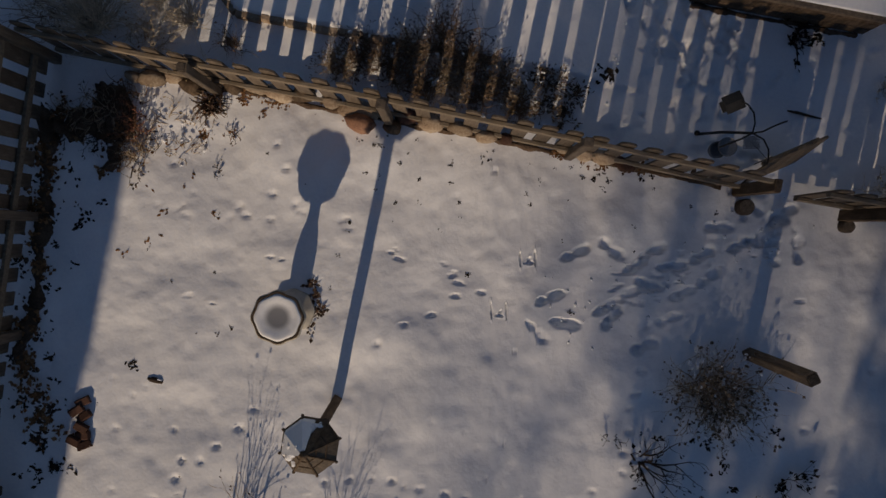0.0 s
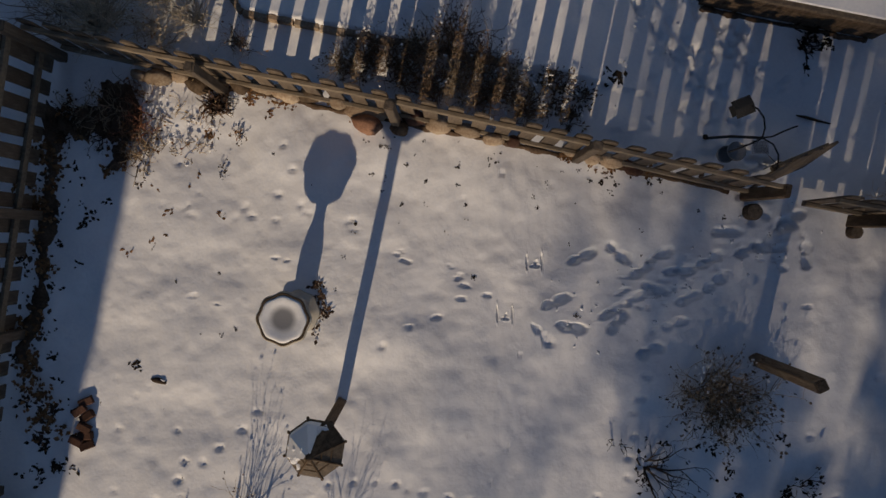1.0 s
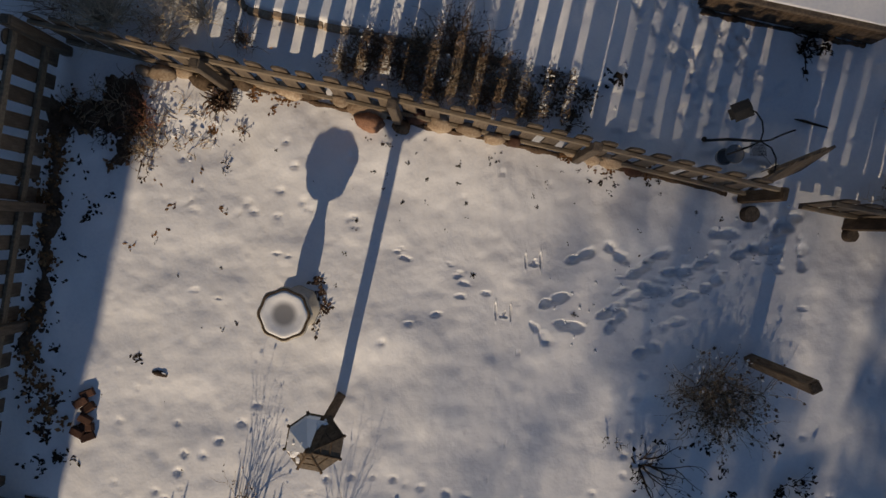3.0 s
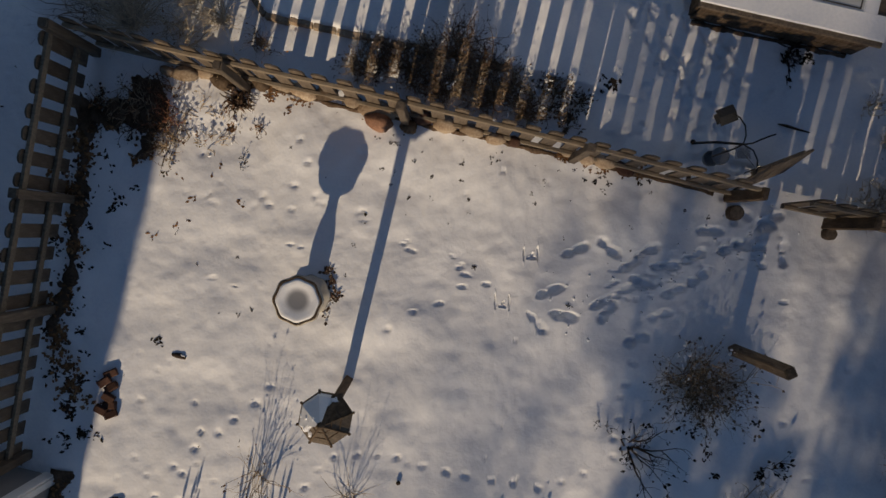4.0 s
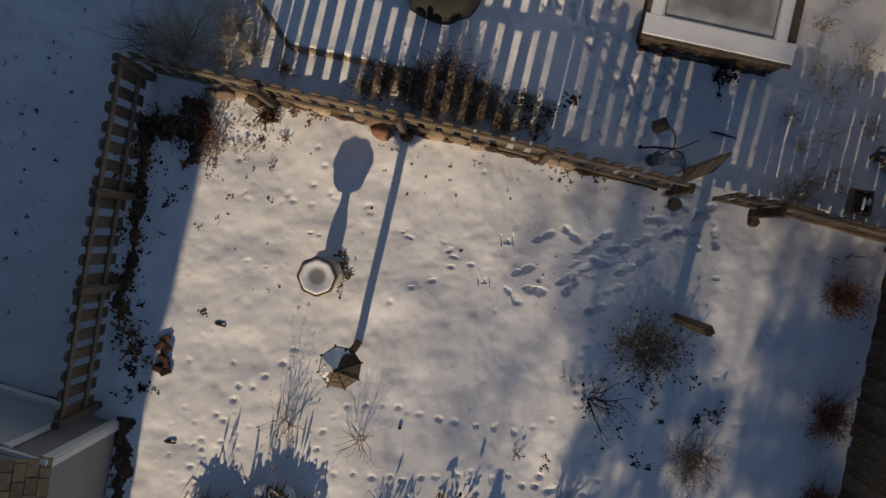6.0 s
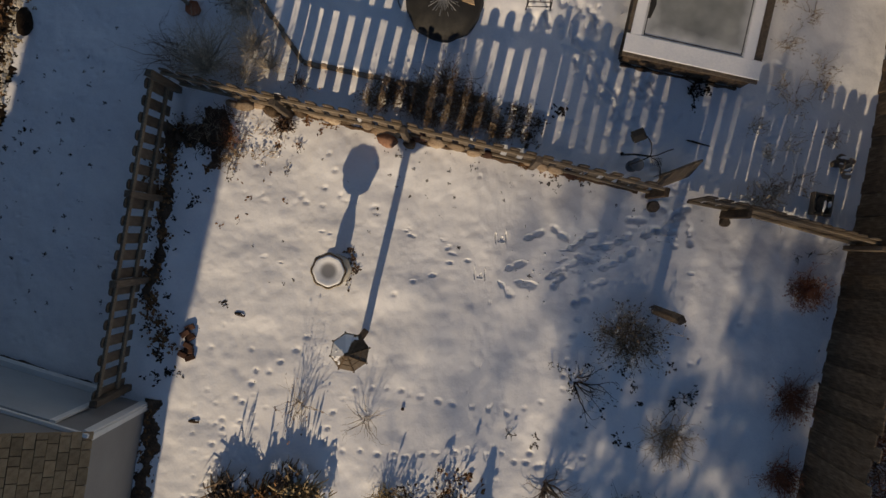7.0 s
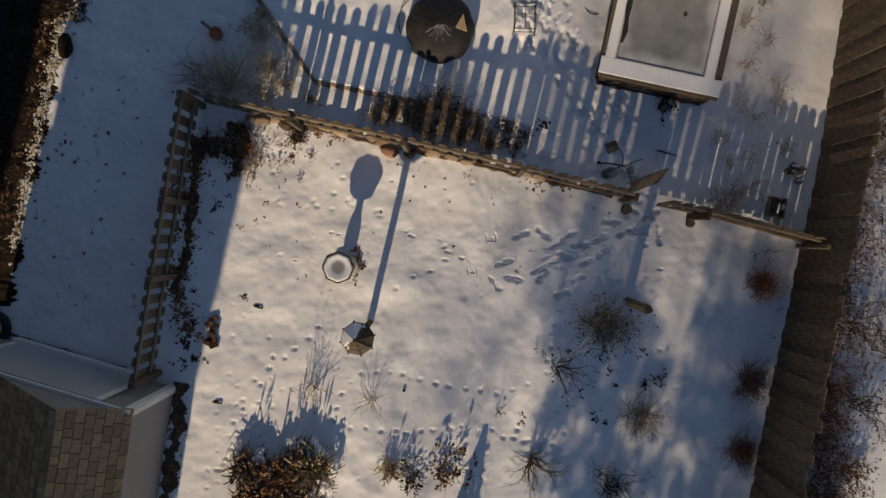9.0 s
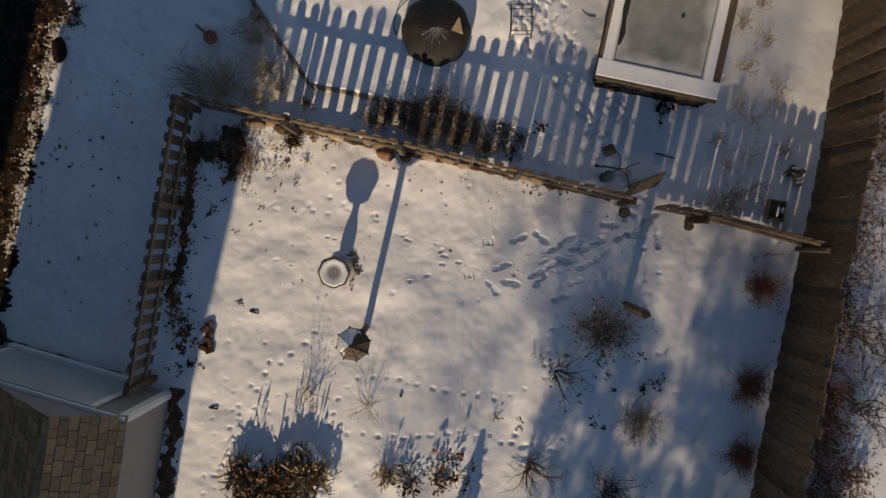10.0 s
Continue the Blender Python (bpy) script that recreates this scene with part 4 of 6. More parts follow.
# ---- bird feeding station beyond the gate ----
def feeding_station():
    root = thing("feeding_station", (2.54, 1.085, gz(2.54, 1.085)), "black iron feeding pole with four curved arms", "bird feeder pole")
    hub = Vector((0.16, -0.14, 1.0))
    part("pole", Shape().tube([(0, 0, -0.1), (0.07, -0.06, 0.5), hub], [0.014, 0.014, 0.012], 8), IRON, root)
    part("foot_ball", Shape().lump((0, 0, 0.02), (0.028, 0.028, 0.028), random.Random(1), 10, 7, 0.02), IRON, root)

    def arm(pts):
        return part("arm", Shape().tube([hub + Vector(p) for p in pts], [0.008] * len(pts), 6), IRON, root)
    arm([(0, 0, 0), (0.01, 0.08, 0.03), (0.0, 0.17, 0.03), (-0.04, 0.25, 0.0), (-0.08, 0.28, -0.03)])
    arm([(0, 0, 0), (0.08, -0.06, 0.04), (0.12, -0.15, 0.05), (0.13, -0.24, 0.02), (0.14, -0.27, -0.03)])
    arm([(0, 0, 0), (-0.1, -0.05, 0.03), (-0.2, -0.09, 0.02), (-0.28, -0.12, -0.03)])
    arm([(0, 0, 0), (0.08, 0.01, 0.02), (0.16, 0.05, 0.03), (0.23, 0.08, 0.05), (0.29, 0.1, 0.03)])
    box = part("seed_house", Shape().beam(hub + Vector((-0.21, 0.25, -0.12)), hub + Vector((-0.08, 0.305, -0.12)), 0.1, 0.13), COVER, root, "small dark box feeder with a pitched roof")
    for k in (-1, 1):
        a, b = hub + Vector((-0.225, 0.244, -0.045)), hub + Vector((-0.065, 0.311, -0.045))
        o = Vector((-0.06, 0.15, 0)).normalized() * 0.038 * k
        part("roof_board", Shape().beam(a + o, b + o, 0.085, 0.012, Vector((o.x * 8, o.y * 8, 1)), 0.002), COVER, box)
    part("tray", Shape().lathe([(0.02, -0.01), (0.085, -0.008), (0.09, 0.0), (0.088, 0.012), (0.08, 0.004), (0.01, 0.003)], 28, hub + Vector((-0.07, -0.07, -0.4))), GREYMETAL, root, "round grey metal seed tray")
    part("tray_hanger", Shape().tube([hub + Vector((-0.09, -0.045, 0.03)), hub + Vector((-0.07, -0.03, -0.4))], [0.003, 0.003], 4), IRON, root)
    part("suet_cup", Shape().lathe([(0.05, -0.08), (0.075, -0.06), (0.08, 0.0), (0.072, 0.0), (0.06, -0.05)], 20, hub + Vector((-0.125, -0.085, -0.5))), GREYMETAL, root)
    for i in range(9):
        t = -0.06 + 0.015 * i
        part("mesh_wire", Shape().tube([hub + Vector((0.22 + t, 0.06, -0.62)), hub + Vector((0.26 + t, -0.06, -0.62))], [0.0025] * 2, 4), IRON, root)
        part("mesh_wire", Shape().tube([hub + Vector((0.16, 0.0 + t, -0.622)), hub + Vector((0.32, 0.0 + t * 0.9, -0.622))], [0.0025] * 2, 4), IRON, root)
    part("mesh_hanger", Shape().tube([hub + Vector((.13, -.24, .02)), hub + Vector((0.24, 0.0, -0.62))], [0.003, 0.003], 4), IRON, root)


feeding_station()


def ground_stick():
    z = gz(3.4, 1.24) + 0.015
    tagged(part("stick", Shape().tube([(3.45, 1.31, z), (3.54, 1.29, z + 0.012), (3.66, 1.26, z + 0.004), (3.79, 1.23, z)], [.006, .016, .013, .008], 7), DARKTWIG), "short dark stick lying on the snow", "stick")


ground_stick()


# ---- covered fire pit on the patio ----
def fire_pit():
    root = thing("fire_pit", (-0.06, 3.11, gz(-0.06, 3.11)), "round patio fire pit under a creased black cover", "fire pit")
    n, R, H = 48, 0.53, 0.42
    s = Shape()
    rings = [(1.0, 0.0), (1.02, 0.1), (1.0, 0.2), (0.94, 0.28), (0.8, 0.33), (0.55, 0.38), (0.3, 0.41), (0.1, 0.43)]
    vs, fs = [], []
    for r, z in rings:
        for j in range(n):
            a = 2 * math.pi * j / n
            fold = 1 + 0.02 * math.cos(8 * a) + 0.012 * math.sin(13 * a + 1)
            dz = 0.012 * math.cos(24 * a) * (1 if 0.2 < r < 0.9 else 0.2)
            vs.append((R * r * fold * math.cos(a), R * r * fold * math.sin(a), z + dz))
    for i in range(len(rings) - 1):
        for j in range(n):
            a, b = i * n + j, i * n + (j + 1) % n
            fs.append((a, b, b + n, a + n))
    fs.append(tuple((len(rings) - 1) * n + j for j in range(n)))
    s.add(vs, fs)
    part("cover", s, COVER, root, smooth=True)
    # pale tubes paint the sun's highlights on the folds of the south side
    for i in range(17):
        a = radians(200 + i * 9.5)
        r1 = 0.2 + 0.06 * math.sin(i * 2.3)
        part("fold_highlight", Shape().tube([(0.02 * math.cos(a), 0.02 * math.sin(a) - 0.02, 0.437), (r1 * math.cos(a), r1 * math.sin(a) - 0.02, 0.425 - r1 * 0.17 + 0.005)], [0.004, 0.009], 5), GREYMETAL, root, "cover fold with its sunlit highlight put in pale colour")
    a = [(0.24, -0.06, 0.405), (0.42, -0.1, 0.375), (0.36, 0.16, 0.385)]
    part("opening", Shape().add([(x, y, z) for x, y, z in a] + [(x, y, z - 0.05) for x, y, z in a], [(0, 1, 2), (5, 4, 3), (0, 3, 4, 1), (1, 4, 5, 2), (2, 5, 3, 0)]), TAN, root, "tan canvas showing through an opening")
    ring = [(0.62 * math.cos(t) - 0.05, 0.5 * math.sin(t) + 0.12, 0.06) for t in [2.2 + 0.15 * i for i in range(10)]]
    part("hoop", Shape().tube(ring, [0.008] * len(ring), 6), IRON, root, "thin black metal hoop")


fire_pit()


# ---- wire plant stand ----
def plant_stand():
    root = thing("plant_stand", (1.26, 3.28, gz(1.26, 3.28)), "black wire plant stand standing on the patio", "plant stand")
    X, Y, H = 0.16, 0.2, 0.32
    for x in (-X, X):
        for y in (-Y, Y):
            part("leg", Shape().tube([(x * 1.08, y * 1.08, 0), (x, y, H)], [0.009, 0.009], 6), IRON, root)
    for z in (H, H * 0.35):
        for p, q in (((-X, -Y), (X, -Y)), ((X, -Y), (X, Y)), ((X, Y), (-X, Y)), ((-X, Y), (-X, -Y))):
            part("bar", Shape().tube([(*p, z), (*q, z)], [0.007, 0.007], 6), IRON, root)
    part("bar", Shape().tube([(0, -Y, H), (0, Y, H)], [0.006, 0.006], 6), IRON, root)
    part("bar", Shape().tube([(-X, 0.02, H), (X, 0.02, H)], [0.006, 0.006], 6), IRON, root)


plant_stand()


def hose_loop():
    pts = [(2.42 + 0.22 * math.cos(a), 3.72 + 0.27 * math.sin(a), PATIO_RISE * 0 + gz(2.42, 3.7) + 0.02) for a in [2.3 + 0.2 * i for i in range(14)]]
    tagged(part("hose", Shape().tube(pts, [0.009] * len(pts), 6), IRON), "loop of thin black hose lying on the snow", "hose")


hose_loop()


# ---- loose bricks, pot, log, planter, rock ----
def loose_bricks():
    rnd = random.Random(5)
    for i, (x, y) in enumerate([(-3.60, -1.60), (-3.66, -1.68), (-3.58, -1.75), (-3.61, -1.85), (-3.60, -1.94), (-3.68, -1.99), (-3.59, -2.04)]):
        b = part("brick", Shape().beam((-0.066, 0, 0.03), (0.066, 0, 0.03), 0.08, 0.065, (0, 0, 1), 0.01), BRICK)
        tagged(b, "old red-brown brick half buried in the snow", "brick", "loose bricks beside the lawn")
        b.matrix_world = pose(x, y, gz(x, y) - 0.005 + 0.02 * (i % 2), rnd.uniform(-12, 12), rnd.uniform(-10, 10), rnd.uniform(-40, 40))


loose_bricks()


def planter_pot():
    root = thing("flower_pot", (-3.66, 2.98, gz(-3.64, 3.0)), "broken terracotta flower pot in the snow", "flower pot")
    part("body", Shape().lathe([(0.09, 0), (0.11, 0.1), (0.115, 0.12), (0.1, 0.12), (0.09, 0.105), (0.02, 0.1)], 7), TERRACOTTA, root)
    part("stake", Shape().beam((-0.25, 0.2, 0.06), (-0.02, 0.02, 0.22), 0.05, 0.02), RAIL, root, "pale wooden stake leaning on the pot")
    part("snow_heap", Shape().lump((-0.02, 0.2, -0.01), (0.2, 0.17, 0.04), random.Random(3), 14, 8, 0.12), SNOW, root, smooth=True)


planter_pot()


def edging_block(x, y):
    b = part("stone_block", Shape().beam((-0.09, 0, 0.06), (0.09, 0, 0.06), 0.13, 0.14, (0, 0, 1), 0.02), STONE)
    tagged(b, "rough tan stone block at the patio's corner", "stone")
    b.matrix_world = pose(x, y, gz(x, y), 0, 0, 55)


edging_block(-2.95, 3.34)


def small_log(x, y, deg):
    root = thing("fallen_branch", (x, y, gz(x, y)), "short dark piece of branch with a little snow", "branch", rz=deg)
    rnd = random.Random(2)
    part("wood", Shape().lump((0, 0, 0.008), (0.085, 0.028, 0.016), rnd, 12, 7, 0.3), DARKTWIG, root, smooth=True)
    part("snow_cap", Shape().lump((0.035, 0.02, 0.016), (0.03, 0.01, 0.006), rnd, 10, 6, 0.2), SNOW, root, smooth=True)


small_log(-3.51, -2.96, -10)
small_log(-2.88, -1.39, -20)


def small_pod(x, y):
    p = part("seed_pod", Shape().lump((0, 0, 0.02), (0.025, 0.025, 0.022), random.Random(8), 10, 7, 0.06), DARKTWIG)
    tagged(p, "dark round seed pod lying on the snow", "seed pod")
    p.matrix_world = pose(x, y, gz(x, y))


small_pod(-0.49, -2.68)


def planter_box():
    root = thing("planter_box", (5.36, 0.44, gz(5.36, 0.44)), "dark wooden planter box with old snow inside", "planter", rz=-8)
    for p, q in (((-.12, -.14), (.12, -.14)), ((.12, -.16), (.12, .16)), ((.12, .14), (-.12, .14)), ((-.12, .16), (-.12, -.16))):
        part("side", Shape().beam((*p, 0.07), (*q, 0.07), 0.03, 0.15), RAIL, root)
    part("soil", Shape().lump((0, 0, 0.1), (0.12, 0.14, 0.05), random.Random(5), 12, 6, 0.1), WOOD, root)
    for i in range(2):
        part("snow_heap", Shape().lump((0.02 + 0.07 * i, -0.02 + 0.03 * i, 0.14), (0.028, 0.085 - 0.03 * i, 0.025), random.Random(i), 10, 6, 0.2), SNOW, root, smooth=True)


planter_box()


def rock_pile():
    root = thing("rock_pile", (5.66, 1.0, gz(5.66, 1.0)), "heap of dark field stones capped with snow", "rock pile")
    rnd = random.Random(12)
    for i in range(11):
        a, r = rnd.uniform(0, 6.28), rnd.uniform(0, 0.17)
        x, y = r * math.cos(a), r * 1.2 * math.sin(a)
        q = rnd.uniform(.05, .09)
        st = part("rock", Shape().lump((x, y, 0.05), (q, q * 0.8, 0.06), rnd, 10, 7, 0.16), STONE if i % 3 else WOOD, root)
        if i % 2:
            part("snow_cap", Shape().lump((x + .01, y + .01, 0.088), (q * 0.75, q * 0.38, 0.028), rnd, 10, 6, 0.3), SNOW, st, smooth=True)


rock_pile()


def snow_lump_tyre():
    root = thing("tyre", (-7.16, -1.85, gz(-7.1, -1.8)), "dark rubber tyre lying flat in the shaded snow", "tyre")
    pts = [(0.22 * math.cos(a), 0.22 * math.sin(a), 0.07) for a in [i * math.pi / 12 for i in range(25)]]
    part("rubber", Shape().tube(pts, [0.07] * 25, 8, False), COVER, root, smooth=True)


snow_lump_tyre()


# ---- plants ----
def grow(s, p, d, length, r, depth, rnd, tips, spread=0.55, sides=3, bend=0.45, kids=(2, 3), lift=0.05):
    """A stem that bends and forks; the ends go to tips."""
    p, d = Vector(p), Vector(d).normalized()
    n = 3
    pts, rad = [p.copy()], [r]
    for i in range(n):
        d = (d + Vector((rnd.gauss(0, 1), rnd.gauss(0, 1), rnd.gauss(0, 1))) * bend * 0.4 + Vector((0, 0, lift))).normalized()
        p = p + d * length / n
        p.z = max(p.z, 0.012)
        pts.append(p.copy())
        rad.append(r * (1 - 0.45 * (i + 1) / n))
    s.tube(pts, rad, sides, False)
    if depth <= 0:
        tips.append((p, d))
        return
    for i in range(rnd.randint(*kids)):
        q = pts[-1] if i == 0 else pts[rnd.randint(1, n)]
        e = (d + Vector((rnd.gauss(0, 1), rnd.gauss(0, 1), rnd.gauss(0, 0.7))) * spread).normalized()
        grow(s, q, e, length * rnd.uniform(0.55, 0.8), rad[-1] * 0.85, depth - 1, rnd, tips, spread, sides, bend * 1.2, kids, lift)


def bush(name, label, category, x, y, radius, height, stems, depth, mat, seed, r=0.006, leaf_mat=None, leaves=0, leaf=0.03, leaf_name="foliage", lean=(0, 0), spread=0.5, group="", base=0.06, lift=0.02, wide=0.5, kids=(2, 3), tangle=0.45, dusted=0):
    rnd = random.Random(seed)
    root = thing(name, (x, y, gz(x, y) - 0.01), label, category, group)
    s, tips = Shape(), []
    reach = sum(0.68 ** i for i in range(depth + 1))
    for i in range(stems):
        a = 2 * math.pi * (i + rnd.random()) / stems
        out = math.sqrt(rnd.random())
        d = Vector((math.cos(a) * radius * out + lean[0], math.sin(a) * radius * out + lean[1], height * rnd.uniform(0.6, 1.0)))
        w, b = rnd.uniform(0, 6.283), radius * tangle * math.sqrt(rnd.random())
        d = d + Vector((rnd.gauss(0, 1), rnd.gauss(0, 1), 0)) * radius * tangle * 0.7 - Vector((math.cos(a), math.sin(a), 0)) * radius * out * tangle * 0.6
        grow(s, (math.cos(w) * b + math.cos(a) * b * 0.4, math.sin(w) * b + math.sin(a) * b * 0.4, 0), d, d.length / reach, 1.45 * r * rnd.uniform(0.7, 1.2), depth, rnd, tips, spread, lift=lift, kids=kids)
    part("twig_mass", s, mat, root)["kind"] = "stuff"
    if leaf_mat:
        s = Shape()
        for i in range(leaves):
            p, d = rnd.choice(tips)
            q = Vector(p) + Vector((rnd.gauss(0, 1), rnd.gauss(0, 1), rnd.gauss(0, 0.6))) * leaf * 0.3
            q.z = max(q.z, 0.01)
            s.leaf(q, Vector(d) + Vector((rnd.gauss(0, .7), rnd.gauss(0, .7), rnd.gauss(0, .5))), leaf * rnd.uniform(.6, 1.3), rnd, wide)
        part(leaf_name, s, leaf_mat, root)["kind"] = "stuff"
    if dusted:
        s = Shape()
        for i in range(dusted):
            a, q = rnd.uniform(0, 6.28), radius * math.sqrt(rnd.random())
            w = rnd.uniform(.01, .023)
            s.lump((q * math.cos(a), q * math.sin(a), height * rnd.uniform(.15, .6)), (w, w * rnd.uniform(.5, 1.6), w * 0.6), rnd, 8, 5, 0.5)
        part("snow_dusting", s, SNOW, root, "old snow caught among the stems", smooth=True)["kind"] = "stuff"
    return root


def blade_clump(name, label, category, x, y, radius, height, count, mat, seed, width=0.012, stalks=0, stalk_h=0.8, group=""):
    """Arching dead blades from one crown."""
    rnd = random.Random(seed)
    root = thing(name, (x, y, gz(x, y) - 0.01), label, category, group)
    s = Shape()
    for i in range(count):
        a, o = rnd.uniform(0, 6.283), rnd.uniform(0.2, 0.95)
        h = height * rnd.uniform(0.35, 1.0)
        w = width * rnd.uniform(0.6, 1.4)
        d, side = Vector((math.cos(a), math.sin(a), 0)), Vector((-math.sin(a), math.cos(a), 0))
        e = (d + side * rnd.gauss(0, 0.35)).normalized()
        b = Vector((rnd.gauss(0, 1), rnd.gauss(0, 1), 0)) * radius * 0.22
        pts = [b, b + d * radius * o * 0.3 + Vector((0, 0, h * 0.75)), b + e * radius * o * 0.7 + Vector((0, 0, h)), b + e * radius * o + Vector((0, 0, h * rnd.uniform(0.05, 0.7)))]
        vs = []
        for k, p in enumerate(pts):
            ww = w * (0.6, 1, 1, 0.3)[k]
            vs += [p + side * ww, p - side * ww + Vector((0, 0, 0.25 * ww))]
        s.add(vs, [(0, 1, 3, 2), (2, 3, 5, 4), (4, 5, 7, 6)])
    part("foliage", s, mat, root)["kind"] = "stuff"
    if stalks:
        s = Shape()
        for i in range(stalks):
            a = rnd.uniform(0, 6.283)
            b = Vector((math.cos(a), math.sin(a), 0)) * radius * 0.3 * rnd.random()
            t = b + Vector((rnd.gauss(0, .08), rnd.gauss(0, .08), stalk_h * rnd.uniform(0.6, 1)))
            s.tube([b, b.lerp(t, 0.5), t], [0.005, 0.004, 0.003], 4)
            s.tube([b.lerp(t, 0.72), b.lerp(t, 0.85), t], [0.004, 0.016, 0.003], 5)
        part("plume_mass", s, mat, root)["kind"] = "stuff"
    return root


# the lawn's beds
bush("seedhead_bush", "round bare bush with dry brown seed heads", "bush", 2.72, -1.52, 0.5, 0.36, 125, 2, PALETWIG, 11, 0.006, HEDGELEAF, 800, 0.034, "seed_head", spread=0.55, wide=0.7, dusted=130)
bush("dark_stalk_plant", "dark collapsed stalks with withered leaves", "plant", 1.98, -2.2, 0.55, 0.16, 11, 2, DARKTWIG, 12, 0.0095, DARKLEAF, 70, 0.05, lean=(0.3, -0.12), tangle=0.1)
bush("dry_star_weed", "small star-shaped dry weed", "plant", 1.73, -2.0, 0.16, 0.12, 8, 1, DARKTWIG, 13, 0.004, DARKLEAF, 10, 0.03)
for i, (x, y, r) in enumerate([(5.17, -0.8, 0.3), (5.04, -2.36, 0.37), (4.93, -3.48, 0.31)]):
    bush("red_shrub", "low rust-red shrub with dense fine twigs", "shrub", x, y, r * 0.95, 0.3, 150, 2, REDTWIG, 20 + i, 0.004, REDTWIG, 500, 0.03, group="red shrubs along the board fence", spread=0.6)
bush("tan_bush", "loose tan bush of thin bare twigs", "bush", 3.35, -2.98, 0.42, 0.42, 80, 2, PALETWIG, 31, 0.0055, HEDGELEAF, 240, 0.024, "seed_head")
bush("dark_leaf_clump", "withered dark leaf clump in the snow", "plant", 3.48, -2.42, 0.22, 0.14, 8, 1, DARKTWIG, 32, 0.004, DARKLEAF, 70, 0.05)
bush("branching_shrub", "bare branching grey-brown shrub", "shrub", 1.6, -3.7, 0.5, 0.55, 15, 3, TWIG, 33, 0.012, lean=(0.1, -0.3), spread=0.45, tangle=0.08)
bush("dark_bush", "bare dark bush with small dead leaves", "bush", 2.88, -4.1, 0.42, 0.4, 60, 2, DARKTWIG, 34, 0.0055, DARKLEAF, 220, 0.03)
bush("thin_stalk_shrub", "sparse shrub of long thin pale stalks", "shrub", -1.98, -2.66, 0.42, 0.7, 22, 1, PALETWIG, 41, 0.0036, DEADLEAF, 34, 0.04, spread=0.3, tangle=0.2)
bush("thin_stalk_shrub", "sparse shrub of long thin pale stalks", "shrub", -1.0, -2.84, 0.4, 0.55, 20, 1, PALETWIG, 42, 0.0032, spread=0.3, tangle=0.2)
bush("broken_weed", "small broken dark weed", "plant", 1.05, -2.98, 0.12, 0.16, 5, 1, DARKTWIG, 43, 0.006, DARKLEAF, 8, 0.04)
blade_clump("straw_tuft", "low tuft of straw-coloured grass", "grass tuft", -0.68, -3.95, 0.3, 0.22, 90, PALELEAF, 44, 0.006, 6, 0.36)
bush("dead_perennial", "brown leafy dead perennial", "plant", -0.36, -4.05, 0.3, 0.15, 26, 1, DARKTWIG, 45, 0.006, WETLEAF, 100, 0.07, dusted=14)
bush("dead_perennial", "brown leafy dead perennial", "plant", 0.24, -3.9, 0.36, 0.17, 36, 1, DARKTWIG, 46, 0.006, DEADLEAF, 190, 0.075, dusted=22)
for i, (x, y, r, h) in enumerate([(-2.93, -4.0, 0.36, 0.42), (-2.45, -4.08, 0.36, 0.42), (-1.92, -3.95, 0.4, 0.48), (-2.2, -4.4, 0.46, 0.38), (-2.8, -4.5, 0.45, 0.4), (-2.12, -3.72, 0.26, 0.35)]):
    c = blade_clump("brown_grass_clump", "large clump of brown arching dead leaves with snow", "grass clump", x, y, r * 1.12, h * 0.85, (250, 230, 260, 180, 210, 120)[i], (HEDGELEAF, DEADLEAF, PALELEAF, HEDGELEAF, DEADLEAF, HEDGELEAF)[i], 50 + i, 0.014, (5, 6, 6, 3, 3, 3)[i], 0.85, "dead grass clumps")
    rnd = random.Random(80 + i)
    s = Shape()
    for k in range(16):
        a, q = rnd.uniform(0, 6.28), r * rnd.uniform(0.1, 1.05)
        s.leaf((q * math.cos(a), q * math.sin(a), h * rnd.uniform(0.1, 0.75) * (1.1 - q / r * 0.7)), (math.cos(a), math.sin(a), rnd.uniform(-.5, .4)), rnd.uniform(.05, .1), rnd, 0.4)
    part("withered_leaf_mass", s, HEDGELEAF if i % 2 else DEADLEAF, c)["kind"] = "stuff"
    for k in range(20):
        a, q = rnd.uniform(0, 6.28), rnd.uniform(0.2, 1.05) * r
        part("snow_pad", Shape().lump((q * math.cos(a), q * math.sin(a), h * rnd.uniform(0.2, 0.5)), (rnd.uniform(.03, .07), rnd.uniform(.06, .13), 0.025), rnd, 10, 6, 0.45), SNOW, c, smooth=True)


def dwarf_conifer(x, y, h, r):
    root = thing("dwarf_conifer", (x, y, 0), "small dark conical evergreen", "conifer")
    part("trunk", Shape().tube([(0, 0, -0.05), (0, 0, h * 0.9)], [0.03, 0.008], 6), BARK, root)
    rnd, s = random.Random(3), Shape()
    for i in range(1500):
        k = rnd.random() ** 1.4
        a, q = rnd.uniform(0, 6.28), r * (1 - k) * rnd.uniform(0.5, 1)
        s.leaf((q * math.cos(a), q * math.sin(a), 0.03 + h * k), (math.cos(a), math.sin(a), 0.3), 0.05, rnd, 0.6)
    part("crown", s, EVERGREEN, root)


dwarf_conifer(0.53, -4.78, 0.68, 0.2)


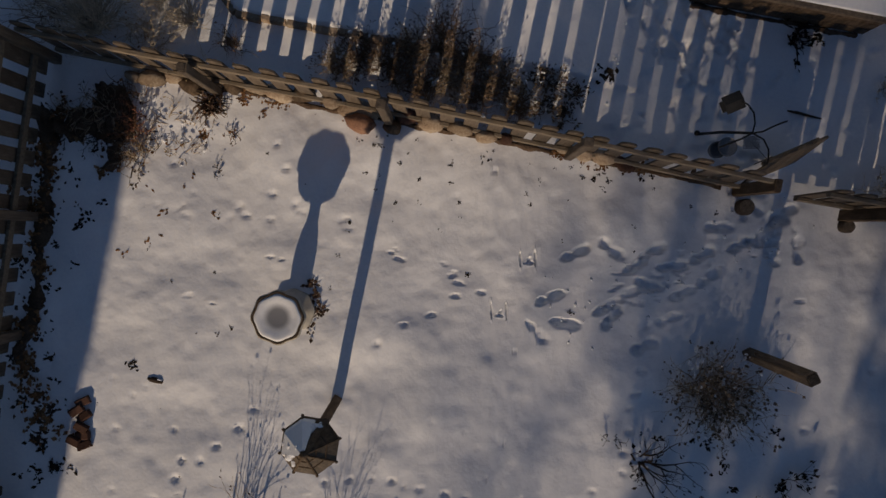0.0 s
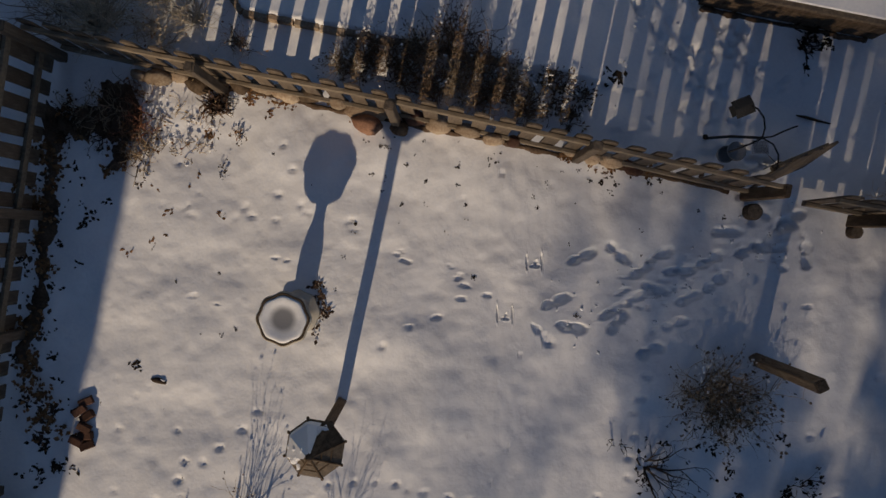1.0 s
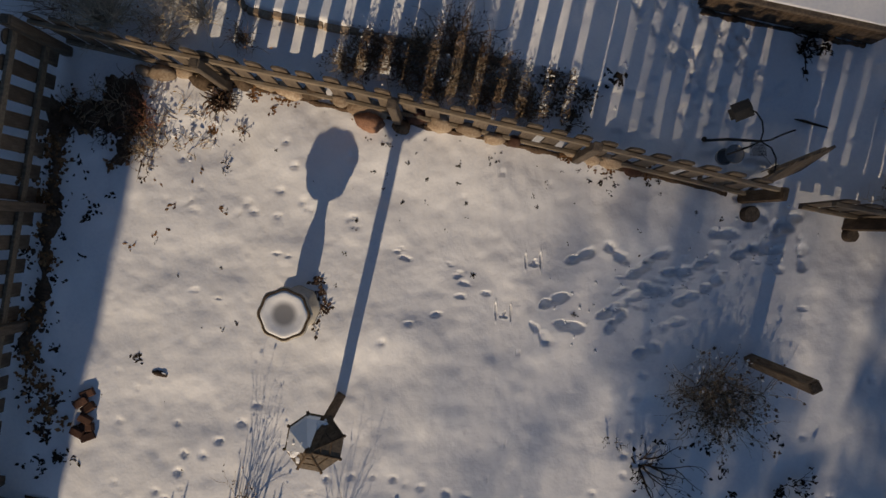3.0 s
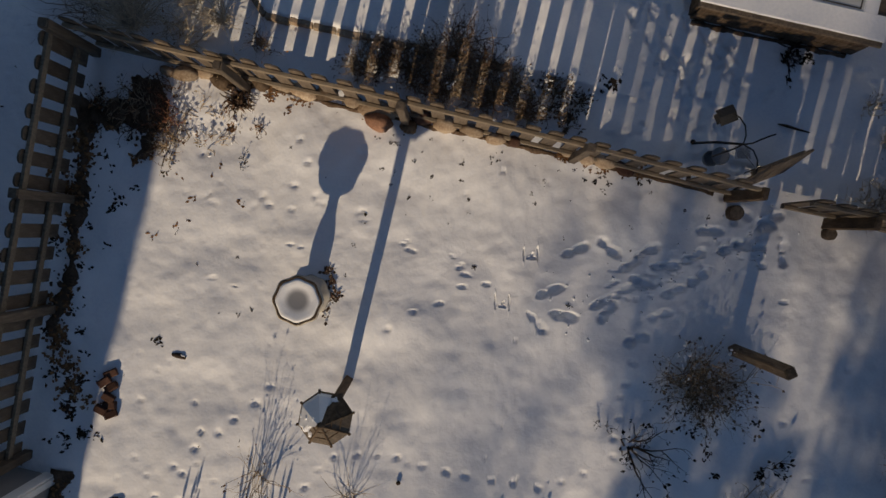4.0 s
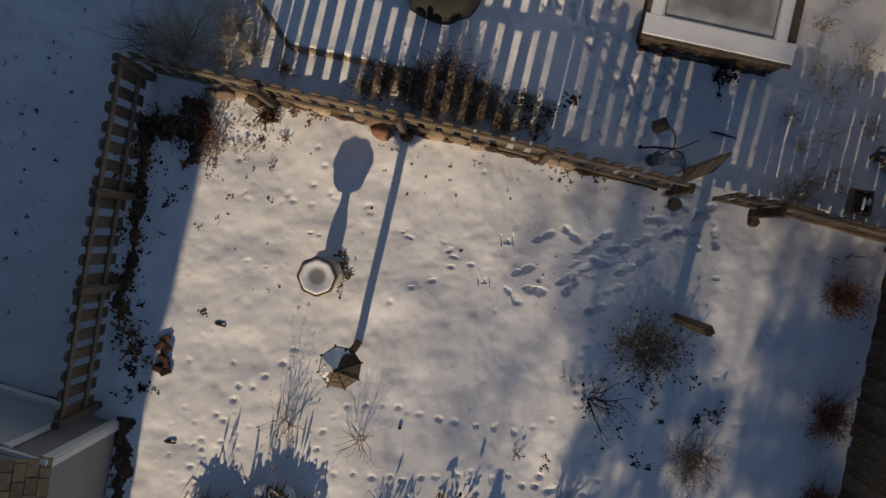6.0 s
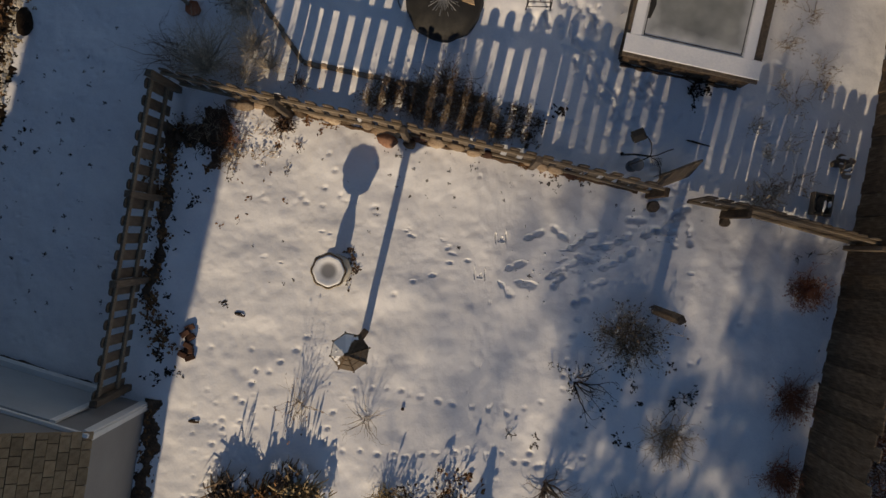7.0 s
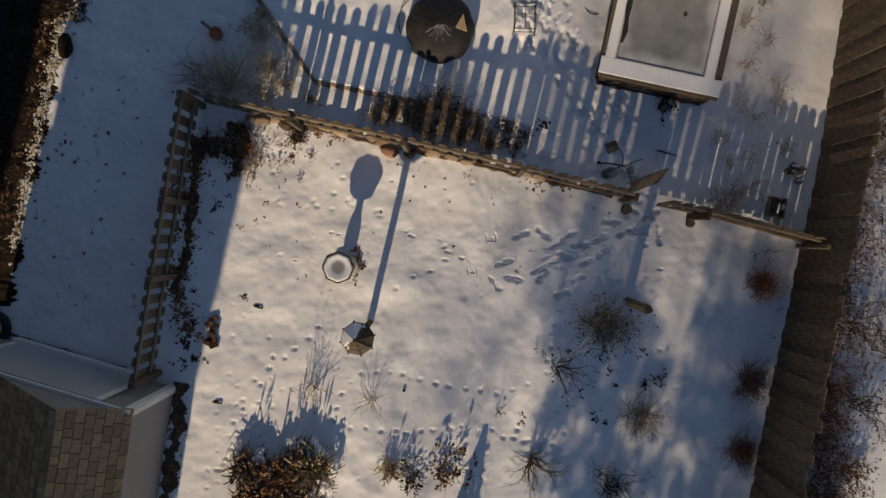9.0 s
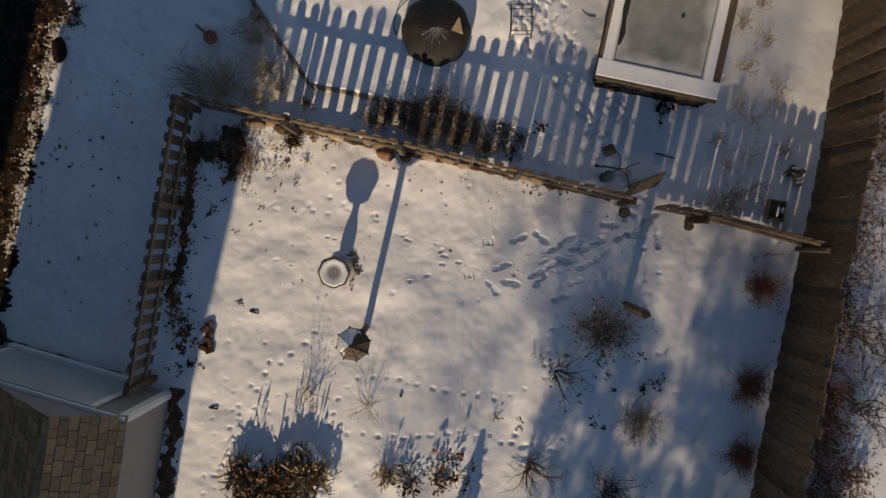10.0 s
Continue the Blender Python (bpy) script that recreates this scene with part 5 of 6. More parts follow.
# bed between the picket fence and the patio
for i, (x, y, r, h) in enumerate([(-1.05, 1.76, .2, .3), (-0.8, 1.82, .24, .4), (-0.52, 1.7, .27, .42), (-0.3, 1.9, .22, .36), (-0.2, 1.55, .26, .38), (0.02, 1.95, .3, .55), (0.06, 1.62, .28, .42), (0.28, 1.78, .26, .44), (0.36, 1.46, .26, .36), (0.58, 1.58, .24, .34), (0.72, 1.36, .18, .26)]):
    bush("bed_shrub", "dense fuzzy brown winter shrub in the fence bed", "shrub", x, y, r, h * 1.1, 50, 2, (PALETWIG, TWIG, TWIG)[i % 3], 60 + i, 0.0062, (HEDGELEAF, WETLEAF)[i % 2], 260, 0.032, group="shrubs in the fence bed", spread=0.6, wide=0.3, dusted=9)
for i, (x, y, r, h) in enumerate([(1.12, 1.6, .17, .2), (1.02, 1.36, .13, .16), (1.32, 1.48, .1, .1), (0.98, 1.66, .1, .14), (1.2, 1.26, .1, .08)]):
    bush("bronze_leaf_plant", "low plant with dark red-brown leaves among snow", "plant", x, y, r, h, 20, 1, TWIG, 160 + i, 0.004, HEDGELEAF, 110, 0.045, group="bronze plants in the fence bed", spread=0.6, wide=0.4, dusted=12)
bush("pale_twig_bush", "large spreading bush of pale bare twigs", "bush", -3.46, 2.12, 0.62, 0.62, 80, 3, BLEACHTWIG, 71, 0.0085, spread=0.32, lean=(0.06, 0.3), tangle=0.12)
bush("grey_twig_bush", "tangled bush of fine grey twigs", "bush", -3.86, 2.3, 0.5, 0.4, 50, 2, TWIG, 72, 0.0042, spread=0.4, lean=(-0.12, 0.05))
bush("brown_brush", "loose pale brown brush of thin stems", "bush", -2.8, 2.5, 0.4, 0.8, 60, 2, BLEACHTWIG, 73, 0.0052, PALELEAF, 16, 0.02, spread=0.35, tangle=0.2)
bush("brown_brush", "loose pale brown brush of thin stems", "bush", -2.52, 2.2, 0.3, 0.65, 46, 2, BLEACHTWIG, 74, 0.005, PALELEAF, 12, 0.02, spread=0.35, tangle=0.2)
bush("brown_brush", "loose brown brush of thin stems", "bush", -2.95, 2.08, 0.38, 0.35, 50, 2, BLEACHTWIG, 75, 0.0044, DEADLEAF, 50, 0.03)
bush("brown_brush", "loose pale brown brush of thin stems", "bush", -2.92, 3.0, 0.28, 0.65, 50, 2, BLEACHTWIG, 78, 0.006, PALELEAF, 14, 0.025)
bush("brown_brush", "loose brown brush of thin stems", "bush", -2.1, 1.95, 0.16, 0.35, 30, 2, TWIG, 79, 0.004, DEADLEAF, 30, 0.03)
bush("brown_brush", "loose brown brush of thin stems", "bush", -3.1, 3.1, 0.3, 0.4, 14, 2, TWIG, 76, 0.004, DARKLEAF, 60, 0.035)
bush("fern_spray", "pale flattened fern fronds lying in the snow", "fern", 0.86, 1.5, 0.24, 0.1, 16, 1, BLEACHTWIG, 77, 0.006, PALELEAF, 60, 0.04, dusted=45)

# bed by the pond and the board fence
for i, (x, y, r) in enumerate([(4.77, 2.1, .26), (4.95, 1.85, .3), (4.72, 0.74, .34), (4.42, 1.5, .22), (4.64, 0.5, .28), (5.3, 2.1, .25), (4.9, 1.3, .25), (4.85, 2.7, .22), (5.1, 0.75, .3), (4.6, 1.15, .2), (4.81, 3.4, .2), (5.12, 3.1, .22), (5.3, 2.4, .22), (5.05, 3.7, .2), (5.5, 1.4, .22)]):
    bush("dry_stalk_plant", "thin dry stalks bent over the snow", "plant", x, y, r, 0.28, 16, 2, (BLEACHTWIG, PALETWIG, PALETWIG)[i % 3], 90 + i, 0.0042, (DEADLEAF, HEDGELEAF)[i % 2], 22, 0.03, group="dry stalks by the pond", spread=0.6)
bush("fan_brush", "fan of fine red-brown stems by the fence run", "bush", 4.5, 0.52, 0.4, 0.32, 40, 2, BLEACHTWIG, 103, 0.006, PALELEAF, 24, 0.025, spread=0.5)
bush("dark_trailing_plant", "dark trailing plant hanging at the pond's foot", "plant", 3.5, 2.06, 0.2, 0.1, 14, 1, DARKTWIG, 101, 0.008, DARKLEAF, 150, 0.05, lean=(0.05, -0.03))
bush("dry_twig", "single dry twig at the fence's end", "plant", 5.2, -0.25, 0.3, 0.2, 5, 2, DARKTWIG, 102, 0.006)

# corner bed inside the fence, dead stems and leaves
for i, (x, y, r, h, m, lf) in enumerate([(-3.6, 1.3, .3, .28, PALETWIG, DARKLEAF), (-3.32, 1.3, .28, .3, PALETWIG, WETLEAF), (-3.08, 1.12, .28, .3, REDTWIG, WETLEAF), (-3.5, 1.08, .22, .2, DARKTWIG, DARKLEAF),
                                         (-3.08, 0.8, .22, .24, PALETWIG, WETLEAF), (-2.98, 0.98, .18, .22, PALETWIG, DEADLEAF), (-3.08, 1.45, .2, .25, TWIG, WETLEAF), (-3.8, 1.15, .22, .2, DARKTWIG, WETLEAF), (-3.22, 0.9, .2, .2, TWIG, WETLEAF)]):
    bush("withered_clump", "withered red-brown perennial clump in the corner bed", "plant", x, y, r, h, 16, 2, m, 110 + i, 0.0065, lf, 46, 0.036, group="withered clumps in the corner bed", spread=0.6)
for i, (x, y) in enumerate([(-2.75, 1.28), (-2.5, 1.1), (-2.35, 1.32), (-2.9, 1.0), (-2.62, 0.92)]):
    bush("straw_plant", "flattened straw stalks and leaves poking from snow", "plant", x, y, 0.22, 0.1, 10, 1, PALETWIG, 130 + i, 0.004, (PALELEAF, DEADLEAF)[i % 2], 13, 0.05, group="straw stalks by the corner", wide=0.28, dusted=6)
blade_clump("brown_tuft", "brown grass tuft by the fence post", "grass tuft", -2.3, 1.36, 0.2, 0.2, 90, WETLEAF, 140, 0.007)
bush("small_brown_weed", "small brown weed in the snow", "plant", -2.1, 1.06, 0.1, 0.08, 6, 1, DARKTWIG, 141, 0.004, DEADLEAF, 26, 0.035)
bush("small_brown_weed", "small brown weed in the snow", "plant", -2.26, 0.74, 0.12, 0.06, 5, 1, DARKTWIG, 142, 0.005, DARKLEAF, 10, 0.035)


# ---- scattered leaves, soil and seeds ----
def litter(name, label, area, count, size, mat, seed, up=0.004):
    """Leaves strewn along a band: area is (x0, y0, x1, y1, half width)."""
    rnd, s = random.Random(seed), Shape()
    for (x0, y0, x1, y1, w, share) in area:
        d = Vector((x1 - x0, y1 - y0, 0))
        n = Vector((-d.y, d.x, 0)).normalized() if d.length else Vector((1, 0, 0))
        c = None
        for i in range(int(count * share)):
            if c is None or rnd.random() < 0.15:
                c = Vector((x0, y0, 0)) + d * rnd.random() + n * rnd.gauss(0, 0.5) * w
            p = c + Vector((rnd.gauss(0, 1), rnd.gauss(0, 1), 0)) * size * 0.55
            a = rnd.uniform(0, 6.28)
            s.leaf((p.x, p.y, gz(p.x, p.y) + up), (math.cos(a), math.sin(a), rnd.uniform(-.03, .06)), size * rnd.uniform(.5, 1.4), rnd, 0.7, True)
    return tagged(part(name, s, mat), label, "leaf litter", kind="stuff")


def soil_strip(area, count, seed, label):
    rnd, s = random.Random(seed), Shape()
    for (x0, y0, x1, y1, w, share) in area:
        for i in range(int(count * share)):
            k = rnd.random()
            x, y = x0 + (x1 - x0) * k + rnd.gauss(0, .45) * w, y0 + (y1 - y0) * k + rnd.gauss(0, .25) * w
            q = rnd.choice((.008, .012, .018, .03)) * rnd.uniform(.7, 1.3)
            s.lump((x, y, gz(x, y)), (q, q * rnd.uniform(.6, 1.4), q * 0.7), rnd, 7, 4, 0.5)
    return tagged(part("bare_soil", s, SOIL), label, "soil", kind="stuff")


ragged_strip("soil_bed", "dark bare soil along the shaded fence foot", "soil", SOIL, [(-3.93, 1.1), (-3.97, 0.6), (-4.0, 0.25), (-4.07, -0.5), (-4.18, -1.0), (-4.27, -1.25)], 0.11, 1)
ragged_strip("soil_bed", "dark bare soil of the corner bed", "soil", SOIL, [(-4.0, 1.06), (-3.75, 1.14), (-3.45, 1.26), (-3.08, 1.42)], 0.27, 2, 0.05)
ragged_strip("soil_bed", "dark soil showing among the withered clumps", "soil", SOIL, [(-3.2, 1.2), (-3.27, 0.95), (-3.36, 0.68)], 0.15, 8, 0.03)
ragged_strip("soil_bed", "dark bare soil along the outbuilding wall", "soil", SOIL, [(-4.1, -2.66), (-4.19, -3.6), (-4.33, -4.7)], 0.17, 3)
ragged_strip("soil_bed", "dark soil line under the outbuilding door", "soil", SOIL, [(-7.3, -1.86), (-5.8, -2.26), (-4.5, -2.62)], 0.04, 4)
ragged_strip("soil_bed", "brown soil between the stones at the fence foot", "soil", SOIL, [(-3.0, 1.69), (-2.24, 1.54), (-0.52, 1.2), (1.25, 0.87), (2.8, 0.54)], 0.04, 5, 0.02)
# part debris, part painted shadow of the pond wall along its length
ragged_strip("soil_bed", "dark debris strip that also stands in for the pond wall's shadow", "soil", SOIL, [(2.46, 2.36), (3.35, 2.2), (4.15, 2.05)], 0.035, 6)
soil_strip([(-3.95, 1.1, -4.05, 0.0, 0.16, 0.25), (-4.05, 0.0, -4.25, -1.6, 0.2, 0.25), (-3.85, 1.2, -3.2, 1.2, 0.25, 0.2), (-4.12, -2.8, -4.32, -4.6, 0.16, 0.2), (-2.9, 1.7, 2.8, 0.62, 0.08, 0.1)], 420, 7, "crumbs of dark soil on the snow")
litter("leaf_litter", "dark fallen leaves strewn over the shaded snow", [(-4.0, 0.6, -4.15, -2.5, 0.45, 0.5), (-3.9, 0.9, -3.4, 0.2, 0.5, 0.2), (-4.2, -1.4, -3.9, -2.5, 0.5, 0.3)], 300, 0.045, DARKLEAF, 201)
litter("leaf_litter", "matted brown leaves on the soil by the fence", [(-3.95, 1.1, -4.05, 0.2, 0.2, 0.25), (-4.05, 0.2, -4.25, -1.4, 0.22, 0.25), (-4.0, -1.4, -4.1, -2.1, 0.3, 0.15), (-3.85, 1.2, -3.1, 1.15, 0.35, 0.2), (-4.15, -2.8, -4.35, -4.6, 0.2, 0.15)], 950, 0.05, DEADLEAF, 210, 0.03)
litter("leaf_litter", "brown fallen leaves near the sunny corner", [(-3.1, 1.1, -2.2, 1.2, 0.35, 0.45), (-3.0, 0.6, -2.9, -0.1, 0.3, 0.25), (-2.2, 1.3, -0.9, 1.15, 0.12, 0.2), (-2.5, 0.7, -2.0, 0.4, 0.25, 0.1)], 85, 0.038, DEADLEAF, 202)
litter("leaf_litter", "small brown leaves at the foot of the picket fence", [(-0.9, 1.02, 1.9, 0.62, 0.16, 0.7), (1.9, 0.62, 2.8, 0.4, 0.14, 0.3)], 130, 0.022, DARKLEAF, 203)
litter("leaf_litter", "brown leaves caught between the fence foot and its stones", [(1.1, 0.88, 2.0, 0.7, 0.07, 0.6), (-2.3, 1.48, -1.5, 1.36, 0.08, 0.4)], 220, 0.035, DEADLEAF, 217, 0.02)
litter("seed_scatter", "tiny dark seeds and bits on the open snow", [(-1.5, 0.3, 1.5, 0.1, 1.4, 0.5), (-1.0, 0.7, 1.6, 0.4, 0.5, 0.5), (-2.4, 0.9, 2.6, 0.3, 0.5, 0.7), (-2.8, 0.0, -2.4, -3.0, 0.8, 0.3)], 170, 0.017, DARKLEAF, 204)
litter("leaf_litter", "dark withered leaves lying under the bushes", [(2.55, -2.95, 2.7, -3.15, 0.15, 0.25), (2.75, -2.3, 2.9, -2.5, 0.15, 0.2), (3.25, -1.85, 3.45, -1.95, 0.1, 0.1), (1.38, -2.95, 1.5, -3.1, 0.1, 0.15), (2.4, -1.95, 2.9, -1.85, 0.15, 0.2), (-3.15, -1.1, -3.1, -1.25, 0.05, 0.1)], 150, 0.04, DARKLEAF, 205)
litter("leaf_litter", "heap of brown leaves on the shaded snow", [(-3.95, -1.6, -4.02, -2.0, 0.1, 1.0)], 90, 0.05, WETLEAF, 214)
litter("leaf_litter", "dead leaves at the foot of the bird bath", [(-1.31, -0.42, -1.22, -0.62, 0.07, 0.6), (-1.22, -0.62, -1.33, -0.93, 0.06, 0.6)], 75, 0.042, WETLEAF, 206, 0.02)
litter("fallen_leaf", "single dark curled leaf on the patio snow", [(1.58, 1.67, 1.7, 1.66, 0.02, 1.0)], 16, 0.085, DARKLEAF, 207)
litter("leaf_litter", "specks and leaves on the shaded side lawn", [(-6.1, 1.6, -6.6, -0.4, 0.5, 0.9), (-5.8, 2.6, -6.0, 0.5, 0.9, 0.6), (-5.2, 2.8, -5.6, -1.5, 1.2, 1.0)], 260, 0.024, DARKLEAF, 208)


# ---- leaf-strewn verge and drive at the west edge ----
def west_verge():
    d = Vector((-0.222, -0.975, 0))
    s = Shape()
    a, b = Vector((-6.62, 5.0, 0.02)), Vector((-8.35, -3.2, 0.02))
    w = Vector((-3.5, 0.8, 0))
    s.add([a, b, b + w, a + w, a - Vector((0, 0, .2)), b - Vector((0, 0, .2)), b + w - Vector((0, 0, .2)), a + w - Vector((0, 0, .2))], [(0, 3, 2, 1), (0, 1, 5, 4), (1, 2, 6, 5), (2, 3, 7, 6), (3, 0, 4, 7)])
    s.v = [(x, y, z + 0.06) for x, y, z in s.v]
    tagged(part("driveway", s, ASPHALT), "dark bare asphalt driveway at the yard's edge", "driveway", kind="structure")
    rnd, s = random.Random(14), Shape()
    n = 260
    for i in range(n + 1):
        k = i / n
        y = 4.9 - 6.4 * k
        mid = -6.38 - 1.05 * k
        l, r = mid - 0.5 + rnd.gauss(0, .03), mid + 0.5 + 0.08 * (1 - k) + 0.06 * math.sin(i * 0.23) + rnd.gauss(0, .035)
        s.v += [(l, y, 0.03), ((l + r) / 2 + rnd.gauss(0, .02), y, 0.09 + 0.02 * math.sin(i * 0.31)), (r, y, 0.0)]
    for i in range(n):
        a = i * 3
        s.f += [(a, a + 3, a + 4, a + 1), (a + 1, a + 4, a + 5, a + 2)]
    tagged(part("verge_bed", s, MULCH, smooth=True), "raised dark mulch bed along the driveway", "flower bed", kind="structure")
    litter("leaf_litter", "thick brown leaf litter on the verge", [(-6.3, 4.5, -6.85, 2.2, 0.26, 0.6), (-6.8, 2.4, -7.4, -0.9, 0.3, 0.4)], 800, 0.026, WETLEAF, 211, 0.085)
    litter("leaf_litter", "dry brown leaves on the verge", [(-6.2, 4.2, -6.5, 2.4, 0.3, 0.5), (-6.45, 2.4, -7.1, -0.6, 0.3, 0.5)], 1500, 0.024, DEADLEAF, 213, 0.09)
    litter("leaf_litter", "blackened wet leaves on the verge", [(-6.4, 4.5, -7.45, -0.9, 0.36, 1.0)], 3200, 0.035, DARKLEAF, 212, 0.09)
    rnd, s = random.Random(4), Shape()
    for i in range(900):
        k = rnd.random()
        x, y = -6.15 - 0.8 * k - abs(rnd.gauss(0, .13)) + 0.05, 3.1 - 3.8 * k + rnd.gauss(0, .1)
        q = rnd.uniform(.006, .026)
        s.lump((x, y, 0.02 + max(0.0, min(.07, (-6.3 - 0.83 * k - x) * .4))), (q, q * rnd.uniform(.7, 1.6), q * 0.8), rnd, 7, 4, 0.5)
    litter("leaf_litter", "pale dry leaves among the snow clods of the verge", [(-6.1, 3.4, -6.3, 2.2, 0.16, 0.4), (-6.33, 2.2, -6.95, -0.7, 0.16, 0.6)], 700, 0.03, PALELEAF, 215, 0.03)
    litter("leaf_litter", "dark wet leaves where the verge meets the side lawn", [(-6.0, 3.9, -5.88, 3.12, 0.2, 0.6), (-6.15, 3.9, -6.05, 3.2, 0.12, 0.4)], 700, 0.035, DARKLEAF, 216, 0.02)
    tagged(part("snow_clods", s, OLDSNOW), "crumbled snow clods along the verge", "snow", kind="stuff")
    root = thing("verge_stone", (-6.08, 2.72, 0), "dark rounded stone beside the verge", "stone")
    part("stone", Shape().lump((0, 0, 0.08), (0.12, 0.2, 0.12), random.Random(6), 14, 9, 0.14), MULCH, root, smooth=True)


west_verge()


def snow_crumbs():
    rnd, s = random.Random(15), Shape()
    for i in range(90):
        k = rnd.random()
        x, y = (1.2 + 2.2 * k + rnd.gauss(0, .22), -0.75 + 1.0 * k + rnd.gauss(0, .2)) if i % 3 else (rnd.uniform(1.5, 3.2), rnd.uniform(1.3, 3.2))
        q = rnd.uniform(.006, .018)
        s.lump((x, y, gz(x, y) + 0.003), (q, q * rnd.uniform(.7, 1.5), q * 0.8), rnd, 7, 4, 0.5)
    tagged(part("snow_crumbs", s, SNOW, smooth=True), "kicked-up crumbs of snow round the footprints", "snow", kind="stuff")


snow_crumbs()

# ---- brush behind the board fence ----
rb = random.Random(77)
for i in range(22):
    y = -4.6 + 0.225 * i + rb.uniform(-.15, .15)
    x = 5.55 + 0.16 * (y + 4) + (rb.uniform(0.2, 0.6) if i % 4 else rb.uniform(0.6, 1.2))
    bush("wild_brush", "wild brown brush with dead leaves behind the fence", "brush", x, y, rb.uniform(.35, .6), rb.uniform(.4, .9), 15, 3, (TWIG, REDTWIG, DARKTWIG)[i % 3], 300 + i, 0.0085, (DEADLEAF, WETLEAF)[i % 2], 190, 0.042, group="brush behind the board fence", spread=0.6)
for i in range(9):
    y = -4.9 + 0.42 * i + rb.uniform(-.15, .15)
    x = 5.55 + 0.16 * (y + 4) + rb.uniform(0.35, 0.9)
    bush("wild_brush", "wild brown brush with dead leaves behind the fence", "brush", x, y, rb.uniform(.35, .5), rb.uniform(.5, 1.0), 18, 3, (TWIG, REDTWIG)[i % 2], 340 + i, 0.0085, DEADLEAF, 130, 0.04, group="brush behind the board fence", spread=0.6)
for i in range(13):
    y = 0.5 + 0.28 * i + rb.uniform(-.15, .15)
    x = 5.62 + 0.16 * (y + 4) + rb.uniform(0.15, 0.6)
    bush("wild_brush", "wild brown brush with dead leaves behind the fence", "brush", x, y, rb.uniform(.35, .55), rb.uniform(.4, .9), 14, 3, (TWIG, DARKTWIG, TWIG)[i % 3], 360 + i, 0.0085, (DEADLEAF, WETLEAF)[i % 2], 120, 0.04, group="brush behind the board fence", spread=0.6)
litter("leaf_litter", "dark leaves under the brush behind the fence", [(5.6, -4.6, 6.4, 0.5, 0.5, 1.0)], 260, 0.045, WETLEAF, 209)


# ---- trees south of the yard, whose shade falls over the snow ----
ACROSS = Vector((SHADOW.y, -SHADOW.x, 0))
STAND = -16.0                                            # how far along the shadows' line the garden trees stand
RISE = math.tan(SUN_EL)


def in_crown(u, v):
    """The spot of a crown, u across the sunlight, whose shade falls v metres along the shadows' line."""
    return ACROSS * u + SHADOW * STAND + Vector((0, 0, (v - STAND) * RISE))


def shade_tree(u0, low, high, sides, gaps, seed, clumps, leaf=0.1, steep=0.16):
    """An evergreen with sparse boughs. sides: the crown's west and east edge at a given v; gaps: where the sun comes through."""
    rnd = random.Random(seed)
    foot = ACROSS * u0 + SHADOW * STAND
    root = thing("garden_tree", foot, "evergreen garden tree standing south of the lawn", "tree", "trees south of the lawn")
    top = in_crown(u0, high).z
    part("trunk", Shape().tube([(0, 0, -0.1), (0.03, 0, top * 0.5), (0, 0, top)], [0.14, 0.1, 0.02], 8), BARK, root)
    s, limbs = Shape(), Shape()
    made = 0
    while made < clumps:
        v = rnd.uniform(low, high)
        west, east = sides(v)
        u = rnd.uniform(west, east)
        if any(((u - a) * 0.94 + (v - b) * 0.34) ** 2 / 0.12 + ((v - b) * 0.94 - (u - a) * 0.34) ** 2 / 0.035 < 1 for a, b in gaps):
            continue
        made += 1
        c = in_crown(u, v) + SHADOW * rnd.gauss(0, .3) - foot
        limbs.tube([(0, 0, c.z - 0.25 * abs(u - u0) - 0.1), c * 0.6 + Vector((0, 0, 0.4 * c.z - 0.1)), c], [0.02, 0.012, 0.004], 4, False)
        way = 1 if u > u0 or rnd.random() < 0.5 else -1
        bough = (ACROSS * rnd.uniform(0.8, 1.0) + Vector((0, rnd.gauss(0, .2), steep * way * rnd.uniform(0.5, 1.4)))) * rnd.uniform(.16, .3)
        for k in range(56):
            w = bough * rnd.uniform(-1, 1) + Vector((rnd.gauss(0, 1), rnd.gauss(0, 1), rnd.gauss(0, 0.6))) * 0.05
            s.leaf(c + w, w + Vector((0, 0, -0.05)), leaf * rnd.uniform(.6, 1.3), rnd, 0.5)
    part("crown", s, EVERGREEN, root)["kind"] = "stuff"
    part("limb_mass", limbs, BARK, root)["kind"] = "stuff"


GAPS = [(2.7, -1.32), (2.83, -2.03), (2.88, -2.45), (3.5, -2.1), (3.29, -2.76), (4.2, -1.65), (4.05, -2.1), (4.34, -3.24), (2.85, -3.3), (4.05, -0.95), (2.7, -3.7), (3.9, -3.4), (4.25, -0.6), (3.15, -1.2), (3.6, -2.9), (3.15, -2.3)]
shade_tree(3.4, -4.6, -0.75, lambda v: (2.42 - 0.05 * (v + 1.0), min(4.5, 3.75 - 0.55 * (v + 0.8))), GAPS, 401, 86)
shade_tree(5.2, -4.6, 0.75, lambda v: (4.5 - 0.12 * max(0, v), 5.95), GAPS, 403, 92)


